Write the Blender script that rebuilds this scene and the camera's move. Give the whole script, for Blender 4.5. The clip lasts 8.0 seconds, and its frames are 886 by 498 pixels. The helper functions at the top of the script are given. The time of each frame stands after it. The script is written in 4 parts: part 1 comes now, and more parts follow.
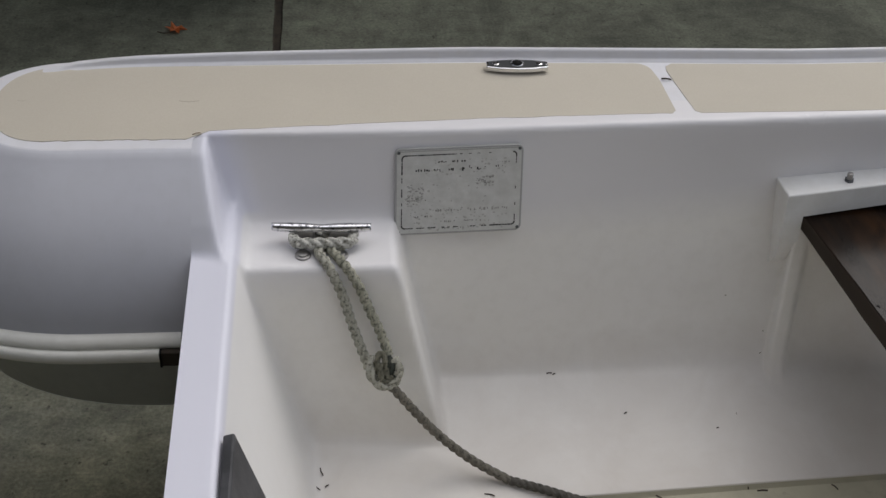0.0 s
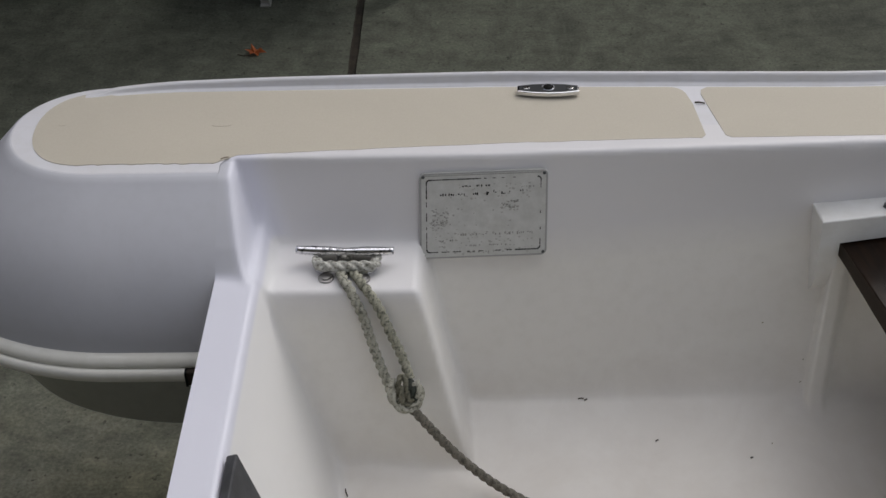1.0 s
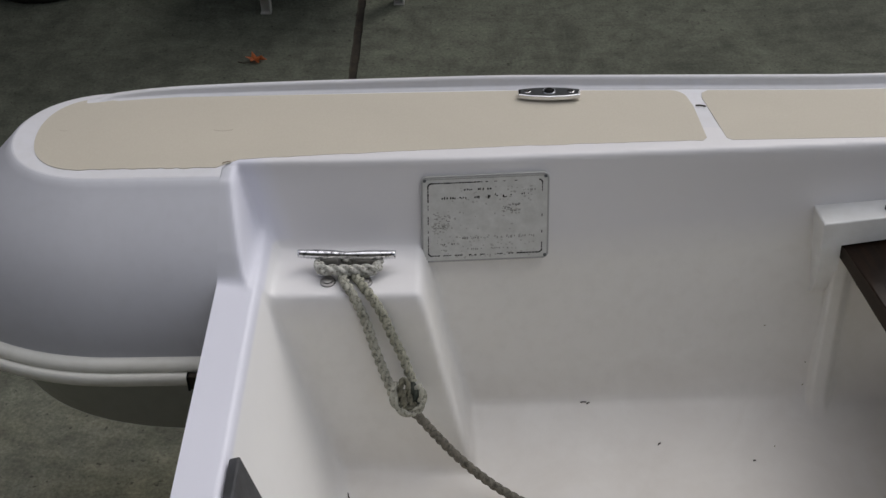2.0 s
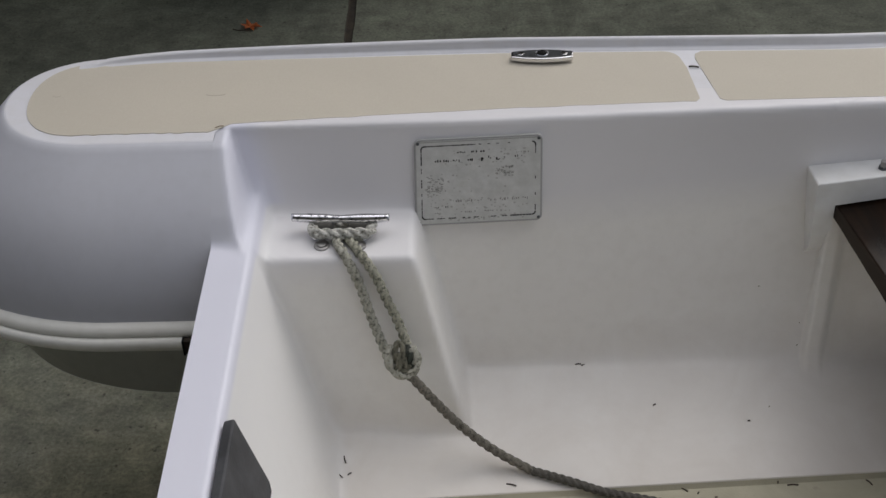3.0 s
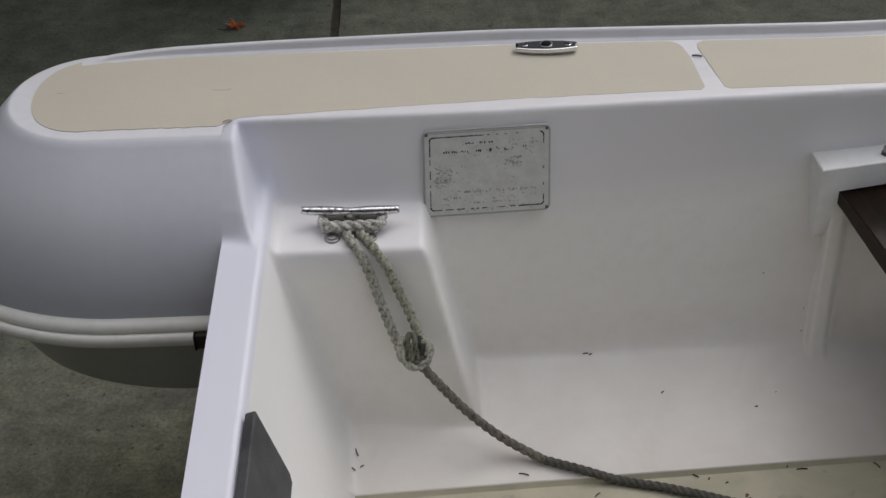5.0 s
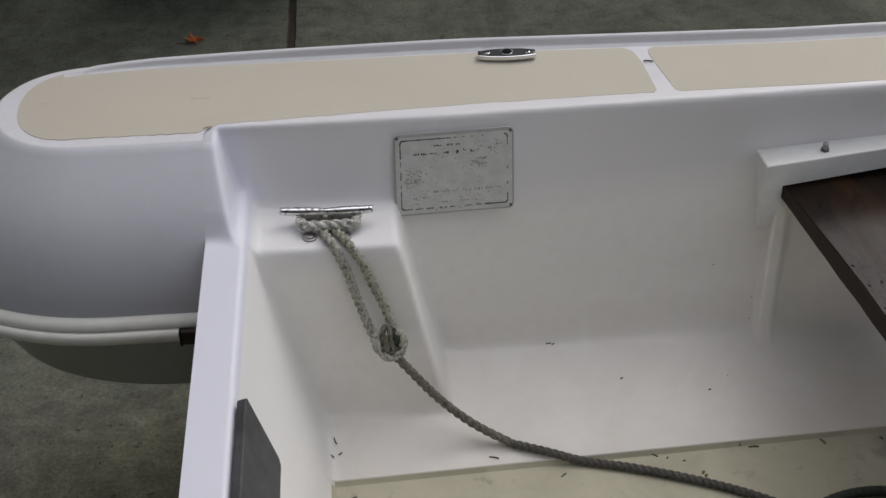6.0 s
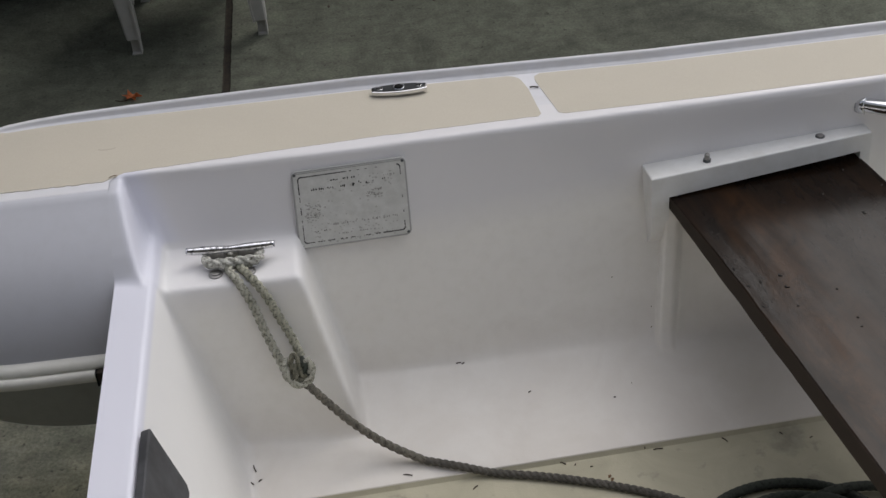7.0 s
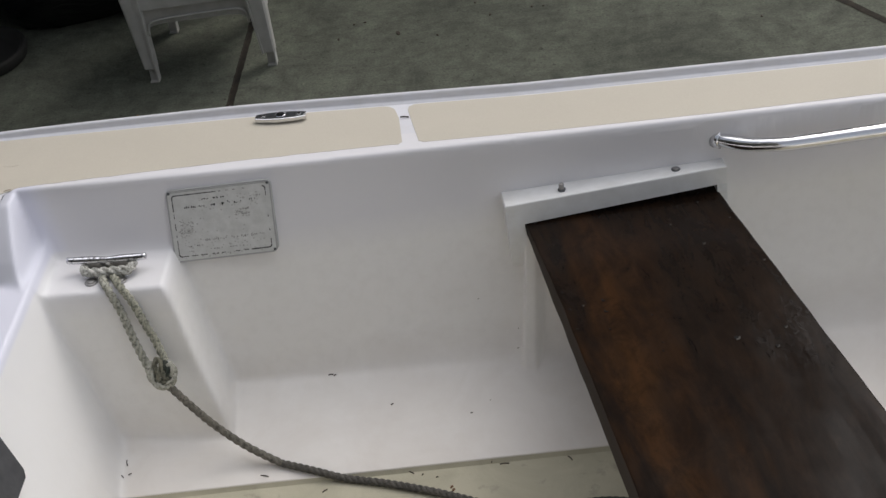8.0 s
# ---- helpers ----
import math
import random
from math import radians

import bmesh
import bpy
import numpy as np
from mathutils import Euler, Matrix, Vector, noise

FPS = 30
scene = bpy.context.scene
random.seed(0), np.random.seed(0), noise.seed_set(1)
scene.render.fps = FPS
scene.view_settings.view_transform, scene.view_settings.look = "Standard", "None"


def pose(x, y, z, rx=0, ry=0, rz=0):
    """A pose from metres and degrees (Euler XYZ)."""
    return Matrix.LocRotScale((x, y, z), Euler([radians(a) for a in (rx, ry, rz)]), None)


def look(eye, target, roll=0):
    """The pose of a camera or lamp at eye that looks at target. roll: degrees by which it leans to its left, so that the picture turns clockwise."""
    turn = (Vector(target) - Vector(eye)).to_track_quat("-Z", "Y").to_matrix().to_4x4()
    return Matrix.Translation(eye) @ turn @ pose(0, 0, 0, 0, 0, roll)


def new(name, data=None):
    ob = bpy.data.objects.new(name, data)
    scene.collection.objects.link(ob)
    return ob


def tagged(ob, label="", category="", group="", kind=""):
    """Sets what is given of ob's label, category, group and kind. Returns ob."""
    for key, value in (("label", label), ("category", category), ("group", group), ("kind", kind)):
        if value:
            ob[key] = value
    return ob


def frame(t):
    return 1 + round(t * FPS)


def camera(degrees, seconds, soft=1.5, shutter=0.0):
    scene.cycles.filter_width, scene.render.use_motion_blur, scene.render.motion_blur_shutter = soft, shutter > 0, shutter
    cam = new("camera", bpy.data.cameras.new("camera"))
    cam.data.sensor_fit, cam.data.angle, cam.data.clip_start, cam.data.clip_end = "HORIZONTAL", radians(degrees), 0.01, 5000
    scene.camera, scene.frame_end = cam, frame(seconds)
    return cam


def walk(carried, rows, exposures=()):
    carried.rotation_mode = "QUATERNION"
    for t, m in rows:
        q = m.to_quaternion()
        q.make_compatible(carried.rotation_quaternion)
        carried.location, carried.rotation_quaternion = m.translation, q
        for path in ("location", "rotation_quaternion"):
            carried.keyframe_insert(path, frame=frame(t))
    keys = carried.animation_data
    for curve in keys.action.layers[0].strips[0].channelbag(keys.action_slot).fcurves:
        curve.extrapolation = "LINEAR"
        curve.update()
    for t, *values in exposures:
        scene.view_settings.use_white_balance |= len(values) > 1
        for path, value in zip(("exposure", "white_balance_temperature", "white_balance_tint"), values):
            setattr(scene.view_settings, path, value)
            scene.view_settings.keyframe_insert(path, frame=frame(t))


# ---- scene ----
cam = camera(35.0, 8.0)
PATH = [
    (0, (-0.056, -1.262, 1.462), (0.074, 0.268, 0.181), 1.9),
    (0.5, (0.049, -1.262, 1.465), (0.021, 0.283, 0.195), -0.6),
    (1, (0.076, -1.263, 1.472), (0.008, 0.286, 0.209), -2.3),
    (1.2, (0.071, -1.267, 1.463), (0.011, 0.293, 0.213), -2.1),
    (2.3, (0.078, -1.27, 1.467), (0.0, 0.286, 0.213), -2.9),
    (2.5, (0.085, -1.275, 1.465), (0.001, 0.272, 0.2), -3.2),
    (3, (0.082, -1.275, 1.46), (0.012, 0.257, 0.176), -3.0),
    (3.5, (0.071, -1.276, 1.462), (0.012, 0.258, 0.181), -3.0),
    (4, (0.061, -1.28, 1.458), (0.002, 0.258, 0.18), -3.0),
    (4.5, (0.065, -1.282, 1.456), (-0.001, 0.251, 0.174), -3.4),
    (4.7, (0.051, -1.279, 1.452), (0.003, 0.255, 0.169), -3.1),
    (5.8, (-0.012, -1.354, 1.472), (0.044, 0.191, 0.203), -1.6),
    (6, (-0.017, -1.372, 1.497), (0.06, 0.173, 0.23), -1.4),
    (6.5, (0.009, -1.424, 1.501), (0.147, 0.128, 0.247), -2.4),
    (7, (0.104, -1.458, 1.524), (0.185, 0.126, 0.305), -5.0),
    (7.5, (0.339, -1.536, 1.533), (0.283, 0.067, 0.339), -7.0),
    (8, (0.527, -1.58, 1.539), (0.363, 0.043, 0.381), -8.4),
]
walk(cam, [(t, look(e, g, r)) for t, e, g, r in PATH], exposures=((0, -0.04), (4.7, -0.06), (6.0, -0.04), (6.5, 0.0), (7, 0.07), (7.5, 0.18), (8, 0.26)))

# ---- light ----
world = bpy.data.worlds.new("overcast_sky")
scene.world = world
world.use_nodes = True
wn = world.node_tree.nodes
sky = wn.new("ShaderNodeTexSky")
sky.sky_type, sky.sun_disc = "NISHITA", False
sky.sun_elevation, sky.sun_rotation = radians(49), radians(35)
sky.air_density, sky.dust_density, sky.ozone_density = 1.0, 4.0, 1.5
wn["Background"].inputs["Strength"].default_value = 0.13
cloud = wn.new("ShaderNodeHueSaturation")
cloud.inputs["Saturation"].default_value = 0.36
world.node_tree.links.new(sky.outputs["Color"], cloud.inputs["Color"])
world.node_tree.links.new(cloud.outputs["Color"], wn["Background"].inputs["Color"])
sun = new("sun", bpy.data.lights.new("sun", "SUN"))
sun.data.energy, sun.data.angle, sun.data.color = 1.48, radians(90), (1.0, 0.98, 1.0)
sun.matrix_world = look((0.5, 2.4, 3.6), (0, 0, 0))


# ---- materials ----
def material(name, base, rough=0.5, metal=0.0, coat=0.0):
    m = bpy.data.materials.new(name)
    m.use_nodes = True
    b = m.node_tree.nodes["Principled BSDF"]
    b.inputs["Base Color"].default_value = (*base, 1)
    b.inputs["Roughness"].default_value = rough
    b.inputs["Metallic"].default_value = metal
    b.inputs["Coat Weight"].default_value = coat
    return m


def node(m, kind, **values):
    n = m.node_tree.nodes.new(kind)
    for k, v in values.items():
        n.inputs[k].default_value = v
    return n


def link(m, a, b):
    m.node_tree.links.new(a, b)


def coords(m, scale=(1, 1, 1)):
    c = node(m, "ShaderNodeTexCoord")
    p = node(m, "ShaderNodeMapping", Scale=scale)
    link(m, c.outputs["Object"], p.inputs["Vector"])
    return p.outputs["Vector"]


def noise_tex(m, vec, scale, detail=4.0, rough=0.6, distort=0.0):
    n = node(m, "ShaderNodeTexNoise", Scale=scale, Detail=detail, Roughness=rough, Distortion=distort)
    link(m, vec, n.inputs["Vector"])
    return n.outputs["Fac"]


def ramp(m, fac, stops):
    r = node(m, "ShaderNodeValToRGB")
    e = r.color_ramp.elements
    while len(e) < len(stops):
        e.new(0.5)
    for el, (p, c) in zip(e, stops):
        el.position, el.color = p, (*c, 1) if len(c) == 3 else c
    link(m, fac, r.inputs["Fac"])
    return r.outputs["Color"]


def blend(m, fac, a, b, how="MIX"):
    n = m.node_tree.nodes.new("ShaderNodeMixRGB")
    n.blend_type = how
    for sock, v in zip(n.inputs, (fac, a, b)):
        if isinstance(v, (int, float)):
            sock.default_value = v
        elif isinstance(v, tuple):
            sock.default_value = (*v, 1)
        else:
            link(m, v, sock)
    return n.outputs["Color"]


def bump(m, fac, strength, distance, after=None):
    n = node(m, "ShaderNodeBump", Strength=strength, Distance=distance)
    link(m, fac, n.inputs["Height"])
    if after:
        link(m, after, n.inputs["Normal"])
    link(m, n.outputs["Normal"], m.node_tree.nodes["Principled BSDF"].inputs["Normal"])
    return n.outputs["Normal"]


def into(m, socket, value):
    link(m, value, m.node_tree.nodes["Principled BSDF"].inputs[socket])


def grey(v):
    return (v, v, v)


def gelcoat(name, base, stain, amount, shade_stain=None):
    m = material(name, base, 0.38)
    v = coords(m)
    big = ramp(m, noise_tex(m, v, 5.0, 6, 0.6, 0.4), [(0.42, grey(0)), (0.72, grey(amount))])
    fine = ramp(m, noise_tex(m, v, 60.0, 3), [(0.45, grey(0)), (0.75, grey(amount * 0.6))])
    c = blend(m, big, base, stain)
    c = blend(m, fine, c, tuple(0.86 * s for s in stain))
    # low stain that also darkens the shelf, standing in for its shade
    if shade_stain:
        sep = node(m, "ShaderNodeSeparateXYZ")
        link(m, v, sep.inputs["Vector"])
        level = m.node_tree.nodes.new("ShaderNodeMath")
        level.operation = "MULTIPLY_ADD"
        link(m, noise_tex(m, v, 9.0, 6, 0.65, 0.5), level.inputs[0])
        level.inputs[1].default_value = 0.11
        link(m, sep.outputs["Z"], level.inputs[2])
        c = blend(m, ramp(m, level.outputs[0], [(0.235, grey(0.85)), (0.345, grey(0))]), c, shade_stain)
    into(m, "Base Color", c)
    into(m, "Roughness", ramp(m, noise_tex(m, v, 14.0, 5), [(0.3, grey(0.3)), (0.7, grey(0.5))]))
    bump(m, noise_tex(m, v, 18.0, 2, 0.4), 0.06, 0.004)
    return m


WHITE = gelcoat("white_gelcoat", (0.705, 0.703, 0.735), (0.63, 0.61, 0.57), 0.35, (0.555, 0.54, 0.515))
# hull bottom's shade put into a grey-green colour
BOTTOM_SHADED = gelcoat("shaded_bottom_gelcoat", (0.35, 0.36, 0.335), (0.28, 0.29, 0.265), 0.5)
RUB = gelcoat("rail_vinyl", (0.80, 0.79, 0.735), (0.70, 0.68, 0.60), 0.45)
# white gelcoat made greyer and bluer: its shade is put into the colour
HULL_SHADED = gelcoat("shaded_hull_gelcoat", (0.57, 0.575, 0.62), (0.53, 0.53, 0.55), 0.25)

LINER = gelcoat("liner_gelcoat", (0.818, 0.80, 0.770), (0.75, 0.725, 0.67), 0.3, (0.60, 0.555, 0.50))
v = coords(LINER)
old = LINER.node_tree.nodes["Principled BSDF"].inputs["Base Color"].links[0].from_socket
aft = node(LINER, "ShaderNodeVectorMath")
aft.operation = "DOT_PRODUCT"
link(LINER, v, aft.inputs[0])
aft.inputs[1].default_value = (1.0, 0.0, 0.243)
aft_at = node(LINER, "ShaderNodeMath")
aft_at.operation = "ADD"
link(LINER, aft.outputs["Value"], aft_at.inputs[0])
aft_at.inputs[1].default_value = 0.5
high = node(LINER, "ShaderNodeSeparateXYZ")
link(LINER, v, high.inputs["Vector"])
# hull's painted-in shade, carried onto the liner's part of the stern quarter
shaded_quarter = blend(LINER, 1.0, ramp(LINER, aft_at.outputs[0], [(0.408, grey(1)), (0.416, grey(0))]), ramp(LINER, high.outputs["Z"], [(0.474, grey(0)), (0.477, grey(1))]), "MULTIPLY")
# upper liner turned bluer: sky light put into the colour
sky_tint = ramp(LINER, high.outputs["Z"], [(0.41, grey(0)), (0.46, grey(0.85))])
old = blend(LINER, sky_tint, old, (0.712, 0.70, 0.718))
# the transom lacks the low stain; its cap's bluer tone is painted sky light
stern = ramp(LINER, aft_at.outputs[0], [(0.432, grey(0.85)), (0.462, grey(0))])
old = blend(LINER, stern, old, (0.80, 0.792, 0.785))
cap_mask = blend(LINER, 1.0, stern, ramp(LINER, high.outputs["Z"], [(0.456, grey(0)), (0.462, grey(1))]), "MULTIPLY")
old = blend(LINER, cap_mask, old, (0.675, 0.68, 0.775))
into(LINER, "Base Color", blend(LINER, shaded_quarter, old, (0.57, 0.575, 0.62)))

SOLE = material("cream_nonskid", (0.62, 0.56, 0.42), 0.65)
v = coords(SOLE)
dirt = ramp(SOLE, noise_tex(SOLE, v, 9.0, 7, 0.65, 0.6), [(0.40, grey(0)), (0.75, grey(0.75))])
col = blend(SOLE, dirt, (0.435, 0.405, 0.300), (0.29, 0.270, 0.190))
spots = ramp(SOLE, noise_tex(SOLE, v, 45.0, 3, 0.6), [(0.62, grey(0)), (0.74, grey(0.6))])
col = blend(SOLE, spots, col, (0.25, 0.23, 0.18))
oil = node(SOLE, "ShaderNodeVectorMath")
oil.operation = "DISTANCE"
link(SOLE, v, oil.inputs[0])
oil.inputs[1].default_value = (0.60, -0.190, 0.168)
smear = node(SOLE, "ShaderNodeMath")
smear.operation = "MULTIPLY_ADD"
link(SOLE, noise_tex(SOLE, v, 38.0, 5, 0.7), smear.inputs[0])
smear.inputs[1].default_value = 0.06
link(SOLE, oil.outputs["Value"], smear.inputs[2])
col = blend(SOLE, ramp(SOLE, smear.outputs[0], [(0.028, grey(0.75)), (0.062, grey(0))]), col, (0.15, 0.145, 0.12))
into(SOLE, "Base Color", col)
bump(SOLE, noise_tex(SOLE, v, 420.0, 2), 0.25, 0.0012)

TAN = material("tan_nonskid", (0.56, 0.48, 0.37), 0.7)
v = coords(TAN)
worn = ramp(TAN, noise_tex(TAN, v, 7.0, 6, 0.6, 0.5), [(0.35, grey(0)), (0.8, grey(0.5))])
col = blend(TAN, worn, (0.552, 0.510, 0.426), (0.482, 0.447, 0.374))
grain = ramp(TAN, noise_tex(TAN, v, 500.0, 2), [(0.3, grey(0)), (0.75, grey(0.22))])
col = blend(TAN, grain, col, (0.42, 0.36, 0.27))
into(TAN, "Base Color", col)
bump(TAN, noise_tex(TAN, v, 620.0, 2), 0.16, 0.0010)

CONCRETE = material("broomed_concrete", (0.22, 0.22, 0.2), 0.9)
v = coords(CONCRETE)
slab = ramp(CONCRETE, noise_tex(CONCRETE, v, 1.3, 6, 0.6, 0.4), [(0.3, (0.105, 0.108, 0.085)), (0.7, (0.208, 0.210, 0.170))])
mott = ramp(CONCRETE, noise_tex(CONCRETE, v, 22.0, 6, 0.7), [(0.3, grey(0.72)), (0.7, grey(1.15))])
col = blend(CONCRETE, 1.0, slab, mott, "MULTIPLY")
gravel = noise_tex(CONCRETE, v, 170.0, 2, 0.5)
stone = ramp(CONCRETE, gravel, [(0.30, grey(0.55)), (0.5, grey(1.0)), (0.70, grey(1.45))])
col = blend(CONCRETE, 0.45, col, stone, "MULTIPLY")
sand = ramp(CONCRETE, noise_tex(CONCRETE, v, 330.0, 3, 0.7), [(0.3, grey(0.7)), (0.7, grey(1.3))])
col = blend(CONCRETE, 0.45, col, sand, "MULTIPLY")
cloudy = ramp(CONCRETE, noise_tex(CONCRETE, coords(CONCRETE, (1.0, 0.6, 1.0)), 6.0, 7, 0.72, 0.8), [(0.32, grey(0.66)), (0.68, grey(1.32))])
col = blend(CONCRETE, 0.9, col, cloudy, "MULTIPLY")
# trowelled blotches and paler wear streaks
blots = ramp(CONCRETE, noise_tex(CONCRETE, coords(CONCRETE, (0.7, 1.3, 1.0)), 11.0, 8, 0.75, 1.4), [(0.36, grey(0.72)), (0.5, grey(1.0)), (0.66, grey(1.26))])
col = blend(CONCRETE, 0.8, col, blots, "MULTIPLY")
pits = ramp(CONCRETE, noise_tex(CONCRETE, v, 75.0, 3, 0.6), [(0.63, grey(0)), (0.70, grey(0.75))])
col = blend(CONCRETE, pits, col, (0.04, 0.038, 0.03))
# paler concrete by the stern; part of it is missing light painted in
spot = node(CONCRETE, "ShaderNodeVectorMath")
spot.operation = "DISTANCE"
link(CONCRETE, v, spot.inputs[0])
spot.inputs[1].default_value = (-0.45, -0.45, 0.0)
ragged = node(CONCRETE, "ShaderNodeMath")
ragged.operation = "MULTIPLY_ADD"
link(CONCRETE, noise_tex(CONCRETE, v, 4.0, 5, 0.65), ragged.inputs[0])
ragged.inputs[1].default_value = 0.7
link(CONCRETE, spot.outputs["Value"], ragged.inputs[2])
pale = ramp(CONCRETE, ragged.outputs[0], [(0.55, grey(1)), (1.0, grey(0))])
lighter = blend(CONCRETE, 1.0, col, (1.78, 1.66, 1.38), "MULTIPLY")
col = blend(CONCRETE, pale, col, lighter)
# shade over the far slab painted into its colour, with a ragged edge
far_shade = node(CONCRETE, "ShaderNodeMath")
far_shade.operation = "MULTIPLY_ADD"
link(CONCRETE, noise_tex(CONCRETE, v, 2.2, 6, 0.7, 0.5), far_shade.inputs[0])
far_shade.inputs[1].default_value = 1.1
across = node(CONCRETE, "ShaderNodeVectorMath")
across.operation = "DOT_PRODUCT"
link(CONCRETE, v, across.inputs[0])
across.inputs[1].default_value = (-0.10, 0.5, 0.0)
link(CONCRETE, across.outputs["Value"], far_shade.inputs[2])
col = blend(CONCRETE, ramp(CONCRETE, far_shade.outputs[0], [(0.55, grey(0)), (0.95, grey(1))]), col, blend(CONCRETE, 1.0, col, (0.66, 0.69, 0.64), "MULTIPLY"))
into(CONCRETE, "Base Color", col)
bump(CONCRETE, gravel, 0.18, 0.0025)

JOINT = material("dirty_joint", (0.05, 0.045, 0.032), 0.95)
v = coords(JOINT)
into(JOINT, "Base Color", ramp(JOINT, noise_tex(JOINT, v, 40.0, 4), [(0.3, (0.010, 0.0085, 0.0055)), (0.5, (0.024, 0.0185, 0.0115)), (0.7, (0.042, 0.032, 0.020))]))

CHROME = material("chrome", (0.78, 0.78, 0.79), 0.12, 1.0)
v = coords(CHROME)
into(CHROME, "Roughness", ramp(CHROME, noise_tex(CHROME, v, 90.0, 4), [(0.35, grey(0.07)), (0.75, grey(0.3))]))
PITTED = material("pitted_chrome", (0.72, 0.72, 0.74), 0.12, 1.0)
v = coords(PITTED)
into(PITTED, "Base Color", ramp(PITTED, noise_tex(PITTED, v, 170.0, 4, 0.7), [(0.50, (0.74, 0.74, 0.76)), (0.66, (0.10, 0.10, 0.11))]))
into(PITTED, "Roughness", ramp(PITTED, noise_tex(PITTED, v, 90.0, 4), [(0.35, grey(0.06)), (0.75, grey(0.24))]))
DULL = material("weathered_zinc", (0.33, 0.32, 0.31), 0.45, 0.85)
GUN = material("dark_plate_metal", (0.10, 0.105, 0.11), 0.35, 0.7)
BLACK = material("black_void", (0.012, 0.012, 0.012), 0.9)
BLACK.node_tree.nodes["Principled BSDF"].inputs["Specular IOR Level"].default_value = 0.1

PAD = material("dark_motor_pad", (0.045, 0.046, 0.05), 0.5)
v = coords(PAD)
into(PAD, "Base Color", ramp(PAD, noise_tex(PAD, v, 30.0, 5), [(0.3, (0.03, 0.031, 0.034)), (0.75, (0.075, 0.076, 0.082))]))
bump(PAD, noise_tex(PAD, v, 200.0, 3), 0.25, 0.001)


def rope_material(name, a, b, dark):
    m = material(name, a, 0.85)
    v = coords(m)
    c = blend(m, ramp(m, noise_tex(m, v, 55.0, 5), [(0.3, grey(0)), (0.7, grey(1))]), a, b)
    strands = ramp(m, noise_tex(m, v, 260.0, 4, 0.7), [(0.38, grey(0.85)), (0.50, grey(0))])
    into(m, "Base Color", blend(m, strands, c, dark))
    bump(m, noise_tex(m, v, 600.0, 2), 0.5, 0.0015)
    return m


MILDEW = rope_material("mildewed_rope", (0.19, 0.182, 0.135), (0.10, 0.098, 0.07), (0.022, 0.023, 0.016))
ROPE = rope_material("weathered_rope", (0.445, 0.435, 0.37), (0.28, 0.277, 0.225), (0.07, 0.07, 0.05))
BLEACHED = rope_material("bleached_rope", (0.60, 0.595, 0.55), (0.46, 0.455, 0.41), (0.12, 0.11, 0.08))
GREENED = rope_material("greened_rope", (0.41, 0.402, 0.325), (0.25, 0.247, 0.19), (0.04, 0.042, 0.028))
LINE = rope_material("grimy_rope", (0.175, 0.160, 0.132), (0.115, 0.106, 0.086), (0.05, 0.046, 0.036))
DARKLINE = rope_material("blackened_rope", (0.098, 0.090, 0.077), (0.066, 0.061, 0.052), (0.03, 0.028, 0.023))
GREENLINE = rope_material("dark_green_rope", (0.045, 0.05, 0.04), (0.028, 0.036, 0.026), (0.012, 0.014, 0.011))

WOOD = material("dark_stained_wood", (0.02, 0.012, 0.008), 0.25)
vo = coords(WOOD)
fine = noise_tex(WOOD, coords(WOOD, (1.0, 0.22, 1.0)), 60.0, 8, 0.75, 1.2)
broad = noise_tex(WOOD, coords(WOOD, (1.0, 0.16, 1.0)), 14.0, 5, 0.6, 1.2)
col = ramp(WOOD, fine, [(0.28, (0.0056, 0.0043, 0.0036)), (0.5, (0.0118, 0.0080, 0.0058)), (0.75, (0.0215, 0.0132, 0.0084))])
sep = node(WOOD, "ShaderNodeSeparateXYZ")
link(WOOD, vo, sep.inputs["Vector"])
wander = node(WOOD, "ShaderNodeMath")
wander.operation = "MULTIPLY_ADD"
link(WOOD, noise_tex(WOOD, coords(WOOD, (1.0, 0.35, 1.0)), 8.0, 4, 0.6), wander.inputs[0])
wander.inputs[1].default_value = 0.17
link(WOOD, sep.outputs["X"], wander.inputs[2])
# the stain has worn thin along a wandering reddish streak
band = ramp(WOOD, wander.outputs[0], [(0.12, grey(0.1)), (0.17, grey(1)), (0.21, grey(0.55)), (0.34, grey(0.12))])
warm = ramp(WOOD, broad, [(0.40, grey(0.0)), (0.66, grey(0.9))])
col = blend(WOOD, blend(WOOD, 1.0, band, warm, "MULTIPLY"), col, (0.048, 0.0212, 0.0075))
blotch = ramp(WOOD, noise_tex(WOOD, coords(WOOD, (1.0, 0.55, 1.0)), 26.0, 8, 0.75, 0.5), [(0.46, grey(0)), (0.66, grey(0.85))])
into(WOOD, "Base Color", blend(WOOD, blotch, col, (0.0078, 0.0053, 0.0042)))
# oiled by the bracket; scuffed and pitted where the varnish has gone
bare_at = node(WOOD, "ShaderNodeMath")
bare_at.operation = "MULTIPLY_ADD"
link(WOOD, noise_tex(WOOD, coords(WOOD, (1.0, 0.6, 1.0)), 17.0, 6, 0.7, 0.4), bare_at.inputs[0])
bare_at.inputs[1].default_value = -0.16
link(WOOD, sep.outputs["Y"], bare_at.inputs[2])
flip_y = node(WOOD, "ShaderNodeMath")
flip_y.operation = "MULTIPLY"
link(WOOD, bare_at.outputs[0], flip_y.inputs[0])
flip_y.inputs[1].default_value = -1.0
bare = ramp(WOOD, flip_y.outputs[0], [(0.17, grey(0)), (0.25, grey(1))])
into(WOOD, "Specular IOR Level", ramp(WOOD, bare, [(0.0, grey(0.11)), (1.0, grey(0.122))]))
